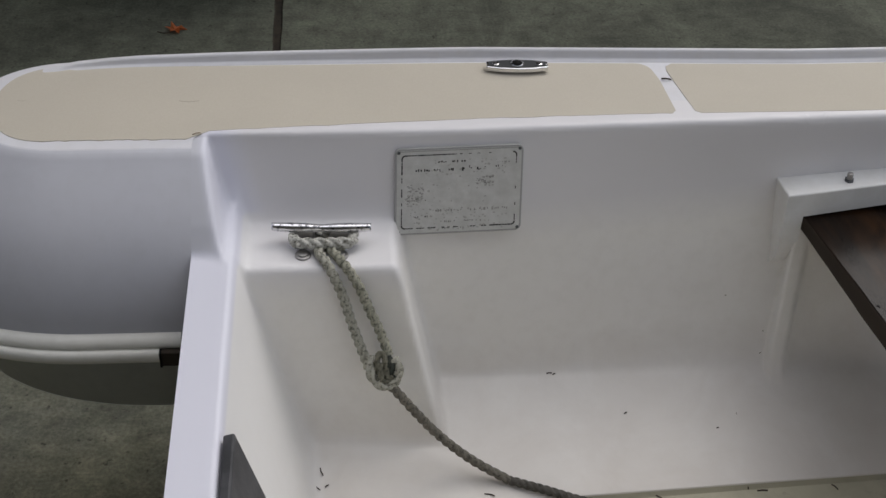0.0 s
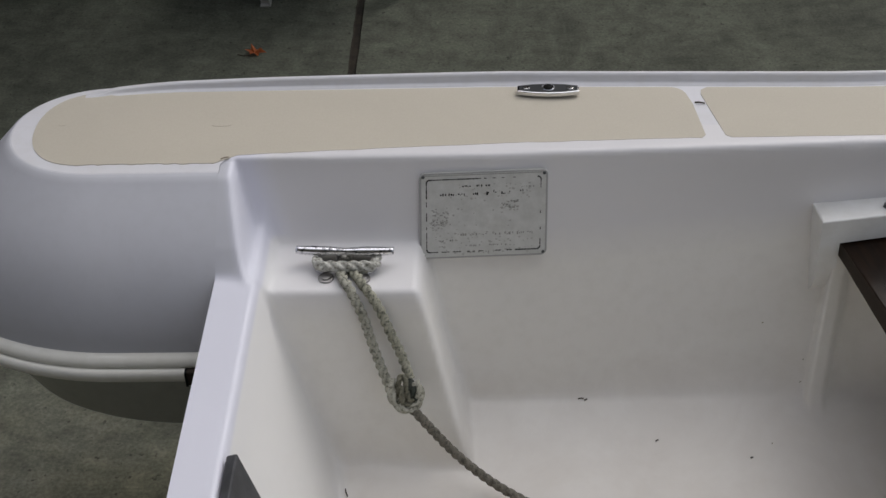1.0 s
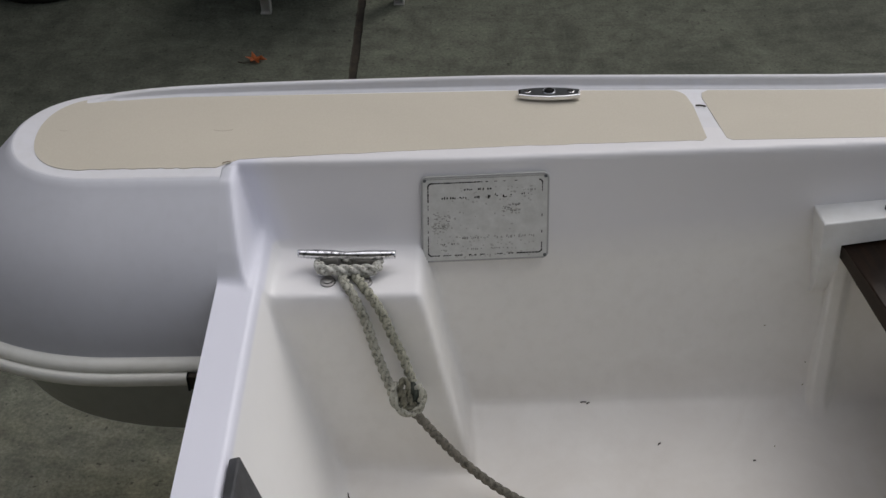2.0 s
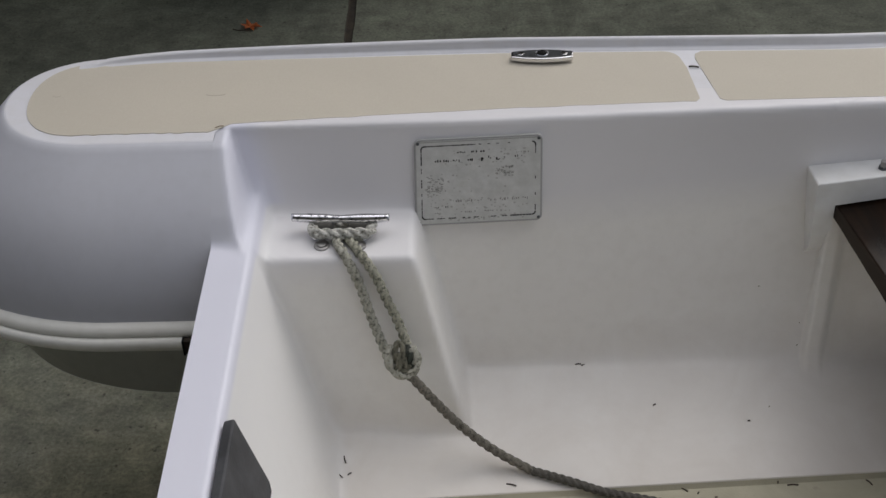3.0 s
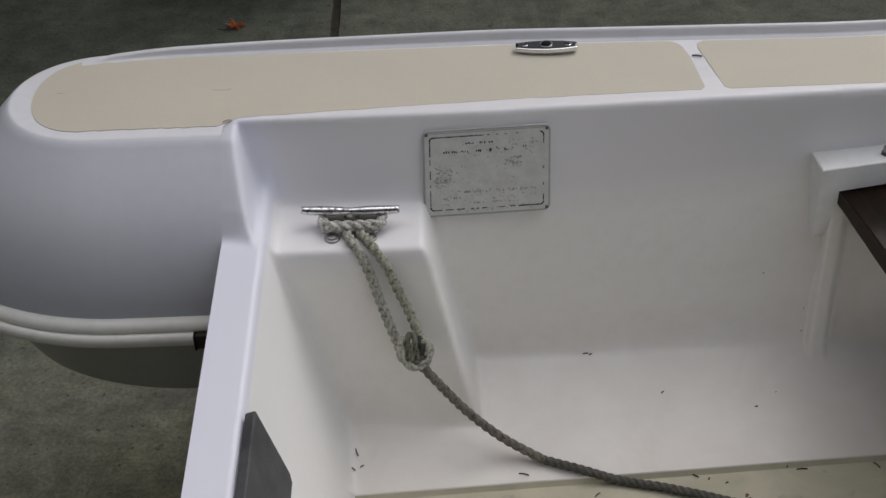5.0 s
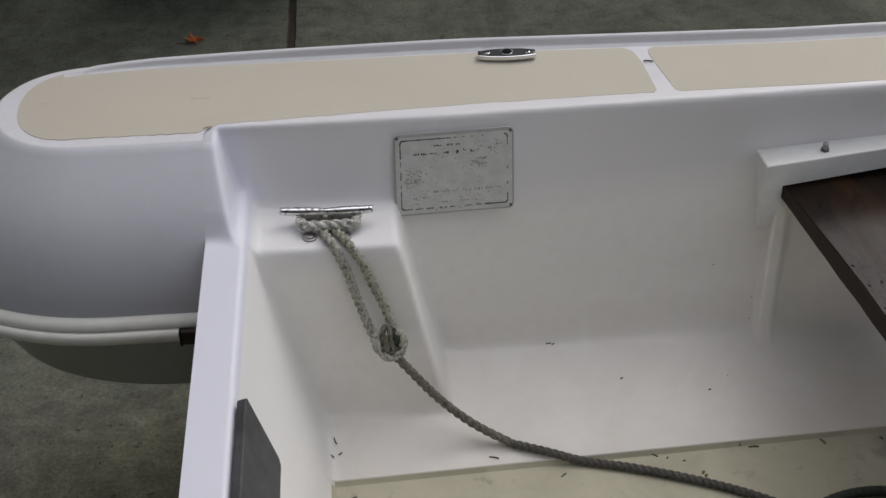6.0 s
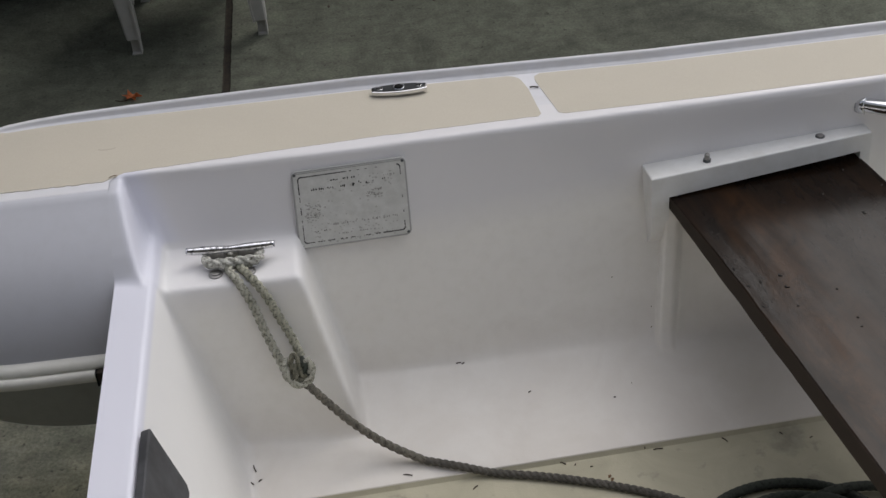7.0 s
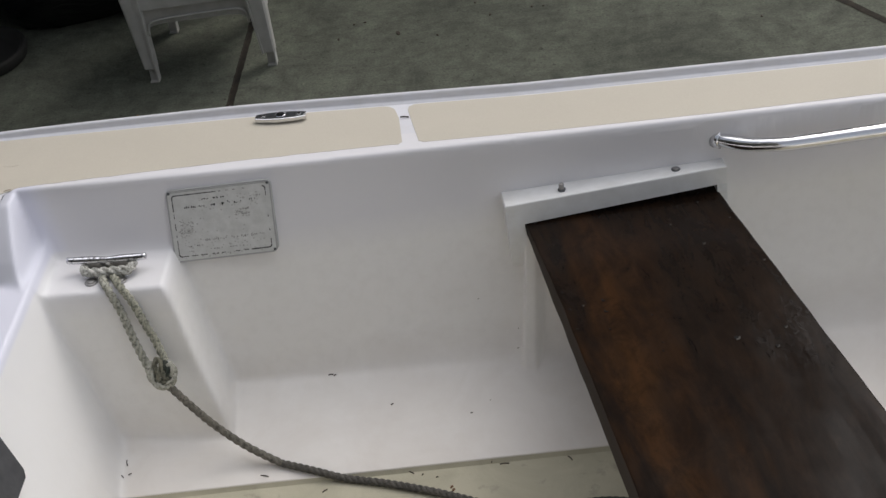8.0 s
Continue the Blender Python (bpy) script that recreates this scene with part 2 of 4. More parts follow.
into(WOOD, "Roughness", ramp(WOOD, noise_tex(WOOD, coords(WOOD, (1.0, 0.6, 1.0)), 42.0, 8, 0.75, 0.3), [(0.3, grey(0.15)), (0.7, grey(0.27))]))
grain_n = bump(WOOD, fine, 0.06, 0.0006)
pits = ramp(WOOD, noise_tex(WOOD, coords(WOOD, (1.0, 0.6, 1.0)), 150.0, 5, 0.7, 0.6), [(0.48, grey(0)), (0.62, grey(1))])
patches = None
for px, py in ((0.292, -0.176), (0.075, -0.115)):
    worn_at = node(WOOD, "ShaderNodeVectorMath")
    worn_at.operation = "DISTANCE"
    link(WOOD, coords(WOOD, (1.0, 0.55, 1.0)), worn_at.inputs[0])
    worn_at.inputs[1].default_value = (px, py, 0.4265)
    ring = node(WOOD, "ShaderNodeMath")
    ring.operation = "MULTIPLY_ADD"
    link(WOOD, noise_tex(WOOD, vo, 26.0, 4), ring.inputs[0])
    ring.inputs[1].default_value = 0.05
    link(WOOD, worn_at.outputs["Value"], ring.inputs[2])
    spot = ramp(WOOD, ring.outputs[0], [(0.04, grey(1)), (0.09, grey(0.14))])
    patches = spot if patches is None else blend(WOOD, 1.0, patches, spot, "LIGHTEN")
bump(WOOD, blend(WOOD, 1.0, blend(WOOD, 1.0, pits, patches, "MULTIPLY"), bare, "MULTIPLY"), 0.10, 0.0010, grain_n)

EDGE_WOOD = material("edge_wood", (0.046, 0.036, 0.028), 0.8)
EDGE_WOOD.node_tree.nodes["Principled BSDF"].inputs["Specular IOR Level"].default_value = 0.15
SPLINTER = material("pale_splinter", (0.05, 0.045, 0.038), 0.7)
PAINT = material("white_painted_wood", (0.78, 0.78, 0.77), 0.45)
v = coords(PAINT)
into(PAINT, "Base Color", ramp(PAINT, noise_tex(PAINT, v, 30.0, 5), [(0.3, (0.82, 0.82, 0.81)), (0.8, (0.70, 0.69, 0.66))]))
bump(PAINT, noise_tex(PAINT, coords(PAINT, (0.3, 1, 1)), 120.0, 3), 0.12, 0.001)

PLATE = material("worn_plate", (0.55, 0.54, 0.5), 0.5)
v = coords(PLATE)
into(PLATE, "Base Color", ramp(PLATE, noise_tex(PLATE, v, 70.0, 6, 0.7), [(0.3, (0.63, 0.63, 0.61)), (0.75, (0.50, 0.50, 0.475))]))
EDGE = material("plate_rim", (0.36, 0.36, 0.35), 0.45)
SMUDGE = material("smudged_ink", (0.43, 0.425, 0.40), 0.7)
INK = material("faded_black_ink", (0.025, 0.024, 0.022), 0.7)
FADED = material("rubbed_ink", (0.30, 0.295, 0.28), 0.7)
RESIN = material("white_resin", (0.56, 0.55, 0.52), 0.55)
v = coords(RESIN)
into(RESIN, "Base Color", ramp(RESIN, noise_tex(RESIN, v, 25.0, 5), [(0.3, (0.50, 0.49, 0.46)), (0.8, (0.38, 0.37, 0.335))]))
LEAF = material("orange_leaf", (0.33, 0.09, 0.03), 0.7)
v = coords(LEAF)
into(LEAF, "Base Color", ramp(LEAF, noise_tex(LEAF, v, 90.0, 4), [(0.3, (0.40, 0.10, 0.026)), (0.7, (0.66, 0.21, 0.06))]))
BROWN_STAIN = material("scuffed_tan", (0.44, 0.39, 0.31), 0.8)
BROWN_SCRAP = material("dry_scrap", (0.15, 0.078, 0.035), 0.8)
BROWN = material("brown_needle", (0.16, 0.10, 0.055), 0.8)
SPECK = material("olive_dirt", (0.20, 0.18, 0.11), 0.9)
NEEDLE = material("dry_needle", (0.042, 0.028, 0.018), 0.8)
SACK = material("black_plastic", (0.008, 0.008, 0.009), 0.26)
bump(SACK, noise_tex(SACK, coords(SACK, (1.0, 1.0, 0.5)), 11.0, 5, 0.6, 1.5), 0.6, 0.02)
POT = material("dark_rubber", (0.020, 0.019, 0.016), 0.85)


# ---- mesh helpers ----
def thing(name, label, category, place=(0, 0, 0), group="", kind=""):
    ob = new(name)
    ob.location = place
    return tagged(ob, label, category, group, kind)


def mesh_object(name, verts, faces, mat, parent=None, label="", smooth=True):
    me = bpy.data.meshes.new(name)
    me.from_pydata([tuple(p) for p in verts], [], faces)
    me.materials.append(mat)
    me.update()
    if smooth:
        me.shade_smooth()
    ob = new(name, me)
    if parent:
        ob.parent = parent
    if label:
        ob["label"] = label
    return ob


def part(name, bm, mat, parent=None, label="", smooth=True):
    me = bpy.data.meshes.new(name)
    bmesh.ops.recalc_face_normals(bm, faces=bm.faces)
    bm.to_mesh(me)
    bm.free()
    me.materials.append(mat)
    if smooth:
        me.shade_smooth()
    ob = new(name, me)
    if parent:
        ob.parent = parent
    if label:
        ob["label"] = label
    return ob


def prism(outline, z0, z1, bevel=0.0, segments=2):
    """A solid from an outline in x and y between two heights."""
    bm = bmesh.new()
    low = [bm.verts.new((x, y, z0)) for x, y in outline]
    high = [bm.verts.new((x, y, z1)) for x, y in outline]
    n = len(outline)
    bm.faces.new(low[::-1])
    bm.faces.new(high)
    for i in range(n):
        bm.faces.new((low[i], low[(i + 1) % n], high[(i + 1) % n], high[i]))
    if bevel:
        bmesh.ops.recalc_face_normals(bm, faces=bm.faces)
        bmesh.ops.bevel(bm, geom=[e for e in bm.edges if e.calc_face_angle(0) > 0.4], offset=bevel, segments=segments, affect="EDGES", profile=0.5)
    return bm


def box(x0, x1, y0, y1, z0, z1, bevel=0.0, segments=2):
    return prism([(x0, y0), (x1, y0), (x1, y1), (x0, y1)], z0, z1, bevel, segments)


def disc(x, y, z, radius, height, sides=16, bevel=0.0):
    ring = [(x + radius * math.cos(2 * math.pi * i / sides), y + radius * math.sin(2 * math.pi * i / sides)) for i in range(sides)]
    return prism(ring, z, z + height, bevel)


def rounded(x0, x1, y0, y1, r, n=6):
    out = []
    for cx, cy, a in ((x1 - r, y1 - r, 0), (x0 + r, y1 - r, 90), (x0 + r, y0 + r, 180), (x1 - r, y0 + r, 270)):
        out += [(cx + r * math.cos(radians(a + 90 * i / n)), cy + r * math.sin(radians(a + 90 * i / n))) for i in range(n + 1)]
    return out


def spline(points, step):
    """Points along a smooth curve through the given ones, about a step apart."""
    p = [Vector(q) for q in points]
    p = [2 * p[0] - p[1]] + p + [2 * p[-1] - p[-2]]
    out = []
    for i in range(1, len(p) - 2):
        n = max(2, int((p[i + 1] - p[i]).length / step))
        for k in range(n):
            t = k / n
            out.append(0.5 * (2 * p[i] + (p[i + 1] - p[i - 1]) * t + (2 * p[i - 1] - 5 * p[i] + 4 * p[i + 1] - p[i + 2]) * t * t
                              + (3 * p[i] - p[i - 1] - 3 * p[i + 1] + p[i + 2]) * t ** 3))
    return out + [p[-2]]


def tube(points, radius, sides=12, lobes=0, depth=0.0, pitch=0.03, closed=False):
    """Vertices and faces of a round or laid (lobed and twisted) cord along points."""
    verts, faces, run = [], [], 0.0
    n = len(points)
    side = None
    for i, p in enumerate(points):
        a = points[(i - 1) % n] if closed else points[max(i - 1, 0)]
        b = points[(i + 1) % n] if closed else points[min(i + 1, n - 1)]
        way = (b - a).normalized()
        if side is None:
            side = way.orthogonal().normalized()
        side = (side - way * side.dot(way)).normalized()
        up = way.cross(side)
        run += (p - points[i - 1]).length if i else 0
        turn = 2 * math.pi * run / pitch / max(lobes, 1)
        for k in range(sides):
            w = 2 * math.pi * k / sides
            r = radius * (1 + depth * (abs(math.cos(lobes * (w - turn) / 2)) - 0.64)) if lobes else radius
            verts.append(p + r * (math.cos(w) * side + math.sin(w) * up))
    for i in range(n if closed else n - 1):
        for k in range(sides):
            j = (i + 1) % n
            faces.append((i * sides + k, i * sides + (k + 1) % sides, j * sides + (k + 1) % sides, j * sides + k))
    if not closed:
        faces += [tuple(range(sides))[::-1], tuple(range((n - 1) * sides, n * sides))]
    return verts, faces


def sweep(path, profile):
    """A strip: at each (x, y, normal) of a plan path, a profile of (offset outwards, height)."""
    verts = [(x + nx * d, y + ny * d, z) for x, y, nx, ny in path for d, z in profile]
    m = len(profile)
    faces = [(i * m + k, (i + 1) * m + k, (i + 1) * m + k + 1, i * m + k + 1) for i in range(len(path) - 1) for k in range(m - 1)]
    return verts, faces


# ---- ground: one sheet with a sawn joint ----
JX = -0.193
rows_y = [-90, -6, -1, 0.6] + [0.8 + 0.022 * k for k in range(60)] + [2.4, 3, 8, 90]
gv, rng = [], random.Random(21)
for y in rows_y:
    a, b = (JX + side * (0.0085 + rng.uniform(-0.0009, 0.0009)) for side in (-1, 1))
    gv += [(x, y, z) for x, z in ((-90, 0), (-6, 0), (-1, 0), (a, 0), (a + 0.0012, -0.0015), (a + 0.0028, -0.0034), (b - 0.0028, -0.0034), (b - 0.0012, -0.0015), (b, 0), (1, 0), (6, 0), (90, 0))]
n = 12
gf = [(j * n + i, j * n + i + 1, (j + 1) * n + i + 1, (j + 1) * n + i) for j in range(len(rows_y) - 1) for i in range(n - 1)]
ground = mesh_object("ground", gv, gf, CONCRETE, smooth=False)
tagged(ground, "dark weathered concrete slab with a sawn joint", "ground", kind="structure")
ground.data.materials.append(JOINT)
for f in ground.data.polygons:
    if any(ground.data.vertices[k].co.z < -0.001 for k in f.vertices):
        f.material_index = 1


def slab_wall(name, x0, x1, y0, y1, z0, z1, mat, label):
    return tagged(part(name, box(x0, x1, y0, y1, z0, z1), mat, smooth=False), label, "wall", kind="structure")


RENDER_W = material("painted_render", (0.30, 0.28, 0.25), 0.9)
v = coords(RENDER_W)
into(RENDER_W, "Base Color", ramp(RENDER_W, noise_tex(RENDER_W, v, 3.0, 6), [(0.3, (0.46, 0.44, 0.41)), (0.7, (0.56, 0.54, 0.51))]))
bump(RENDER_W, noise_tex(RENDER_W, v, 80.0, 4), 0.3, 0.004)
UNSEEN_DARK = material("dark_boards", (0.06, 0.055, 0.05), 0.85)
v = coords(UNSEEN_DARK, (8, 8, 0.4))
into(UNSEEN_DARK, "Base Color", ramp(UNSEEN_DARK, noise_tex(UNSEEN_DARK, v, 3.0, 5), [(0.3, (0.045, 0.04, 0.035)), (0.7, (0.08, 0.072, 0.06))]))
# unseen walls and cover, added to hold back light from south and west
slab_wall("unseen_wall_south", -5, 0.6, -3.75, -3.55, 0, 2.7, RENDER_W, "plain wall added out of view to block south light")
tagged(part("unseen_cover_south", box(-5, 0.3, -3.75, -1.0, 2.5, 2.62), RENDER_W, smooth=False), "plain cover added out of view to block south light", "ceiling", kind="structure")
slab_wall("unseen_wall_west", -3.6, -3.4, -3.55, 0.9, 0, 2.4, UNSEEN_DARK, "plain dark wall added out of view to block west light")
# unseen walls, added to darken what the thwart mirrors from the north
slab_wall("unseen_wall_north", -7, 3.4, 8.0, 8.3, 0, 12.5, UNSEEN_DARK, "tall dark wall added out of view for the thwart to mirror")
slab_wall("unseen_wall_north_east", 3.4, 14, 8.0, 8.3, 0, 4.9, UNSEEN_DARK, "low dark wall added out of view for the thwart to mirror")
# unseen walls and cover, added to shade the far slab by the chair
slab_wall("cover_wall_back", -4.2, -0.55, 4.8, 4.95, 0, 2.1, UNSEEN_DARK, "plain dark back wall added out of view to shade the slab")
slab_wall("cover_wall_east", -0.55, -0.45, 2.1, 4.95, 0, 2.1, UNSEEN_DARK, "plain dark side wall added out of view to shade the slab")
slab_wall("cover_wall_west", -4.35, -4.2, 1.5, 4.95, 0, 2.1, UNSEEN_DARK, "plain dark side wall added out of view to shade the slab")
tagged(part("unseen_cover_north", box(-4.4, 0.45, 1.15, 5.0, 2.1, 2.22), UNSEEN_DARK, smooth=False), "dark cover added out of view to shade the slab", "ceiling", kind="structure")

# ---- the dinghy: its liner as a surface of smooth unions ----
boat = thing("dinghy", "small white fibreglass dinghy with tan non-skid side decks, resting on concrete", "boat")
YC = -0.52
DECK = 0.547


def deck_z(x):
    return DECK - 0.020 * np.clip(x - 0.1, 0, 0.9)


def smax(a, b, k):
    h = np.clip(0.5 + 0.5 * (a - b) / k, 0, 1)
    return b + (a - b) * h + k * h * (1 - h)


def smin(a, b, k):
    return -smax(-a, -b, k)


POD_Y = np.array([-0.30, -0.118, -0.115, -0.108, -0.095, -0.078, -0.06, -0.04, -0.02, 0.002, 0.008, 0.013, 0.30])
POD_Z = np.array([0.0, 0.385, 0.404, 0.425, 0.452, 0.476, 0.495, 0.511, 0.5255, 0.5405, 0.545, DECK - 0.0003, DECK])


def wall_height(x, y):
    """Height of the side's inner face at a place in plan."""
    t = np.clip(x - 0.08, 0, None)
    lean = np.clip((t - 0.36) / 0.33, 0, 1)
    foot, top = -0.044 + 0.092 * t, 0.036 + 0.062 * t + 0.002 * lean
    bulge = -0.04 + 0.25 * np.clip(t, 0, 0.34) + 0.030 * lean
    f = np.linspace(0, 1.25, 200)
    ys = foot + (top - foot) * f + bulge * f * (1 - np.minimum(f, 1))
    low = (ys[1] - ys[0]) / (f[1] - f[0])
    fy = np.where(y < foot, (y - foot) / low, np.interp(y, ys, f))
    return 0.228 + (deck_z(x) - 0.014 - 0.228) * fy


def shelf_edge(x):
    return -0.217 + 0.085 * x


def shelf_z(x, y):
    return 0.237 - 0.061 * (x - 0.184) + 0.272 * (y + 0.039)


def liner_z(x, y):
    edge = shelf_edge(x)
    sole = shelf_z(x, edge) - 0.0066 * np.clip((edge - y) / 0.005, 0, 1) + 0.03 * (y - edge)
    bottom = np.where(y > edge - 1e-6, shelf_z(x, y), sole)
    side = wall_height(x, y)
    rise = np.clip(side - 0.170, 0, 0.18)
    rib = np.exp(-((x - 0.472 - 0.115 * rise) / 0.0128) ** 6)
    side = side + rib * (0.055 + 0.25 * rise) * np.clip((0.362 - side) / 0.03, 0, 1)
    transom = smin(np.full_like(y, 0.470), 0.470 - (x + 0.184) / 0.080 * 0.27, 0.012)
    block = smin(np.full_like(y, 0.450), 0.452 + (y + 0.084) / 0.050 * 0.235, 0.018)
    block = smin(block, 0.452 - (x + 0.0035) / 0.047 * 0.21 + 0 * y, 0.030)
    bow = 0.2 + (x - 1.75) / 0.08 * 0.35 + 0 * y
    z = smax(bottom, side, 0.05)
    z = smax(z, block, 0.030)
    z = smax(z, transom, 0.032)
    z = smax(z, bow, 0.03)
    pod = smin(np.interp(y, POD_Y, POD_Z) - 0.0004, 0.545 - (x + 0.215) / 0.018 * 0.074 + 0 * y, 0.010)
    z = smax(z, pod, float(np.interp(x, [-0.222, -0.205, -0.18], [0.005, 0.014, 0.045]))) if x < -0.10 else z
    return smin(z, deck_z(x) + 0 * y, 0.007)


xs = np.concatenate([np.arange(-0.230, -0.17, 0.003), np.arange(-0.17, 0.06, 0.004), np.arange(0.06, 0.453, 0.0075), np.arange(0.454, 0.508, 0.0015), np.arange(0.51, 1.05, 0.0075), np.linspace(1.05, 1.70, 14), np.linspace(1.72, 1.86, 10)])
NB, NA = 100, 26


def grid_mesh(name, mat, ys_of, count, flip, label):
    verts, faces = [], []
    for x in xs:
        ys = ys_of(x)
        zs = liner_z(x, ys)
        verts += [(x, (2 * YC - y) if flip else y, z) for y, z in zip(ys, zs)]
    for i in range(len(xs) - 1):
        for k in range(count - 1):
            q = (i * count + k, (i + 1) * count + k, (i + 1) * count + k + 1, i * count + k + 1)
            faces.append(q[::-1] if flip else q)
    base = len(verts)
    verts += [verts[k] for k in range(count)] + [(xs[0], verts[k][1], 0.16) for k in range(count)]
    low = base + count
    faces += [(base + k, base + k + 1, low + k + 1, low + k) if not flip else (base + k + 1, base + k, low + k, low + k + 1) for k in range(count - 1)]
    ob = mesh_object(name, verts, faces, mat, boat, label)
    if mat is SOLE:
        ob.data.materials.append(LINER)
        for f in ob.data.polygons:
            x, y, z = f.center
            far = 2 * YC - y if flip else y
            if z > shelf_z(x, shelf_edge(x)) - 0.002 + 0.03 * (far - shelf_edge(x)) or x < -0.2299:
                f.material_index = 1
    return ob


def side_rows(x):
    """Rows spaced evenly along the surface, so that steep faces keep their detail."""
    y = np.linspace(shelf_edge(x), 0.10 + 0.075 * max(0.0, x - 0.5), 700)
    z = liner_z(x, y)
    run = np.concatenate([[0], np.cumsum(np.hypot(np.diff(y), np.diff(z)))])
    return np.interp(np.linspace(0, run[-1], NB), run, y)


def sole_rows(x):
    return np.linspace(YC, shelf_edge(x) - 0.0052, NA)


def lip_rows(x):
    e = shelf_edge(x)
    return np.array([e - 0.0052, e - 0.0046, e - 0.003, e - 0.001, e])


for flip in (False, True):
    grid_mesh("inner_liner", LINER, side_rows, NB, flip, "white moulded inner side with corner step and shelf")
    grid_mesh("shelf_lip", SOLE, lip_rows, 5, flip, "")
    grid_mesh("sole", SOLE, sole_rows, NA, flip, "stained cream non-skid sole")

# ---- hull: plan outlines at the deck and at the rub rail, lofted ----
def plan(inner, end, outer, start, stern_x, power):
    """A pod's plan: along its inner side, round its end, and forward along the outer side."""
    pts = [(x, inner) for x in np.linspace(start, stern_x, 8)][:-1]
    mid, half = (inner + outer) / 2, (outer - inner) / 2
    for i in range(41):
        a = math.pi * i / 40
        c, s = math.cos(a), math.sin(a)
        pts.append((stern_x - (stern_x - end) * abs(s) ** power, mid - half * math.copysign(abs(c) ** power, c)))
    pts += [(x, outer) for x in np.linspace(stern_x, 1.86, 40)][1:]
    return pts


def widen(x):
    return 0.045 * max(0.0, x - 0.5)


TOP = [(x, y + widen(x)) for x, y in plan(0.013, -0.488, 0.193, -0.2297, -0.375, 0.95)]
RAIL = [(x, y + widen(x)) for x, y in plan(-0.118, -0.592, 0.205, -0.2297, -0.35, 1.0)]
LEVELS = [((0.013 - y) / 0.131, z) for y, z in ((0.0145, DECK - 0.0003), (0.0125, DECK - 0.0006), (0.008, 0.545), (0.002, 0.5405), (-0.009, 0.533), (-0.02, 0.5255), (-0.04, 0.511), (-0.06, 0.495), (-0.078, 0.476), (-0.095, 0.452), (-0.108, 0.425), (-0.115, 0.404), (-0.118, 0.385))]


def loft(name, levels, a, b, mat, flip, label=""):
    verts = []
    for s, z in levels:
        for (x0, y0), (x1, y1) in zip(a, b):
            x, y = x0 + (x1 - x0) * s, y0 + (y1 - y0) * s
            zz = z - (DECK - float(deck_z(np.float64(max(x, -0.3))))) * (z > 0.5)
            verts.append((x, 2 * YC - y if flip else y, zz))
    m = len(a)
    faces = []
    for i in range(len(levels) - 1):
        for k in range(m - 1):
            q = (i * m + k, i * m + k + 1, (i + 1) * m + k + 1, (i + 1) * m + k)
            faces.append(q if flip else q[::-1])
    return mesh_object(name, verts, faces, mat, boat, label)


def with_normals(pts):
    out = []
    for i, (x, y) in enumerate(pts):
        (ax, ay), (bx, by) = pts[max(i - 1, 0)], pts[min(i + 1, len(pts) - 1)]
        d = math.hypot(bx - ax, by - ay) or 1
        out.append((x, y, (ay - by) / d * -1 * -1, (bx - ax) / d * 1))
    return out


def cut_at(path, end):
    """The rail's path without the stretch near the transom, ending at one place."""
    out = []
    for p, q in zip(path, path[1:] + path[-1:]):
        keep = [not (r[0] > end and r[1] < 0) for r in (p, q)]
        if keep[0]:
            out.append(p)
        if keep[0] != keep[1]:
            u = (end - p[0]) / (q[0] - p[0])
            out.append(tuple(a + (b - a) * u for a, b in zip(p, q)))
    return out


def inset(pts, d):
    return [(x - nx * d, y - ny * d) for x, y, nx, ny in with_normals(pts)]


def tan_inner(x):
    return float(np.interp(x, [-0.22, 0.05, 0.31, 0.55, 0.77, 0.98, 1.9], [0.046, 0.060, 0.073, 0.080, 0.092, 0.109, 0.128]))


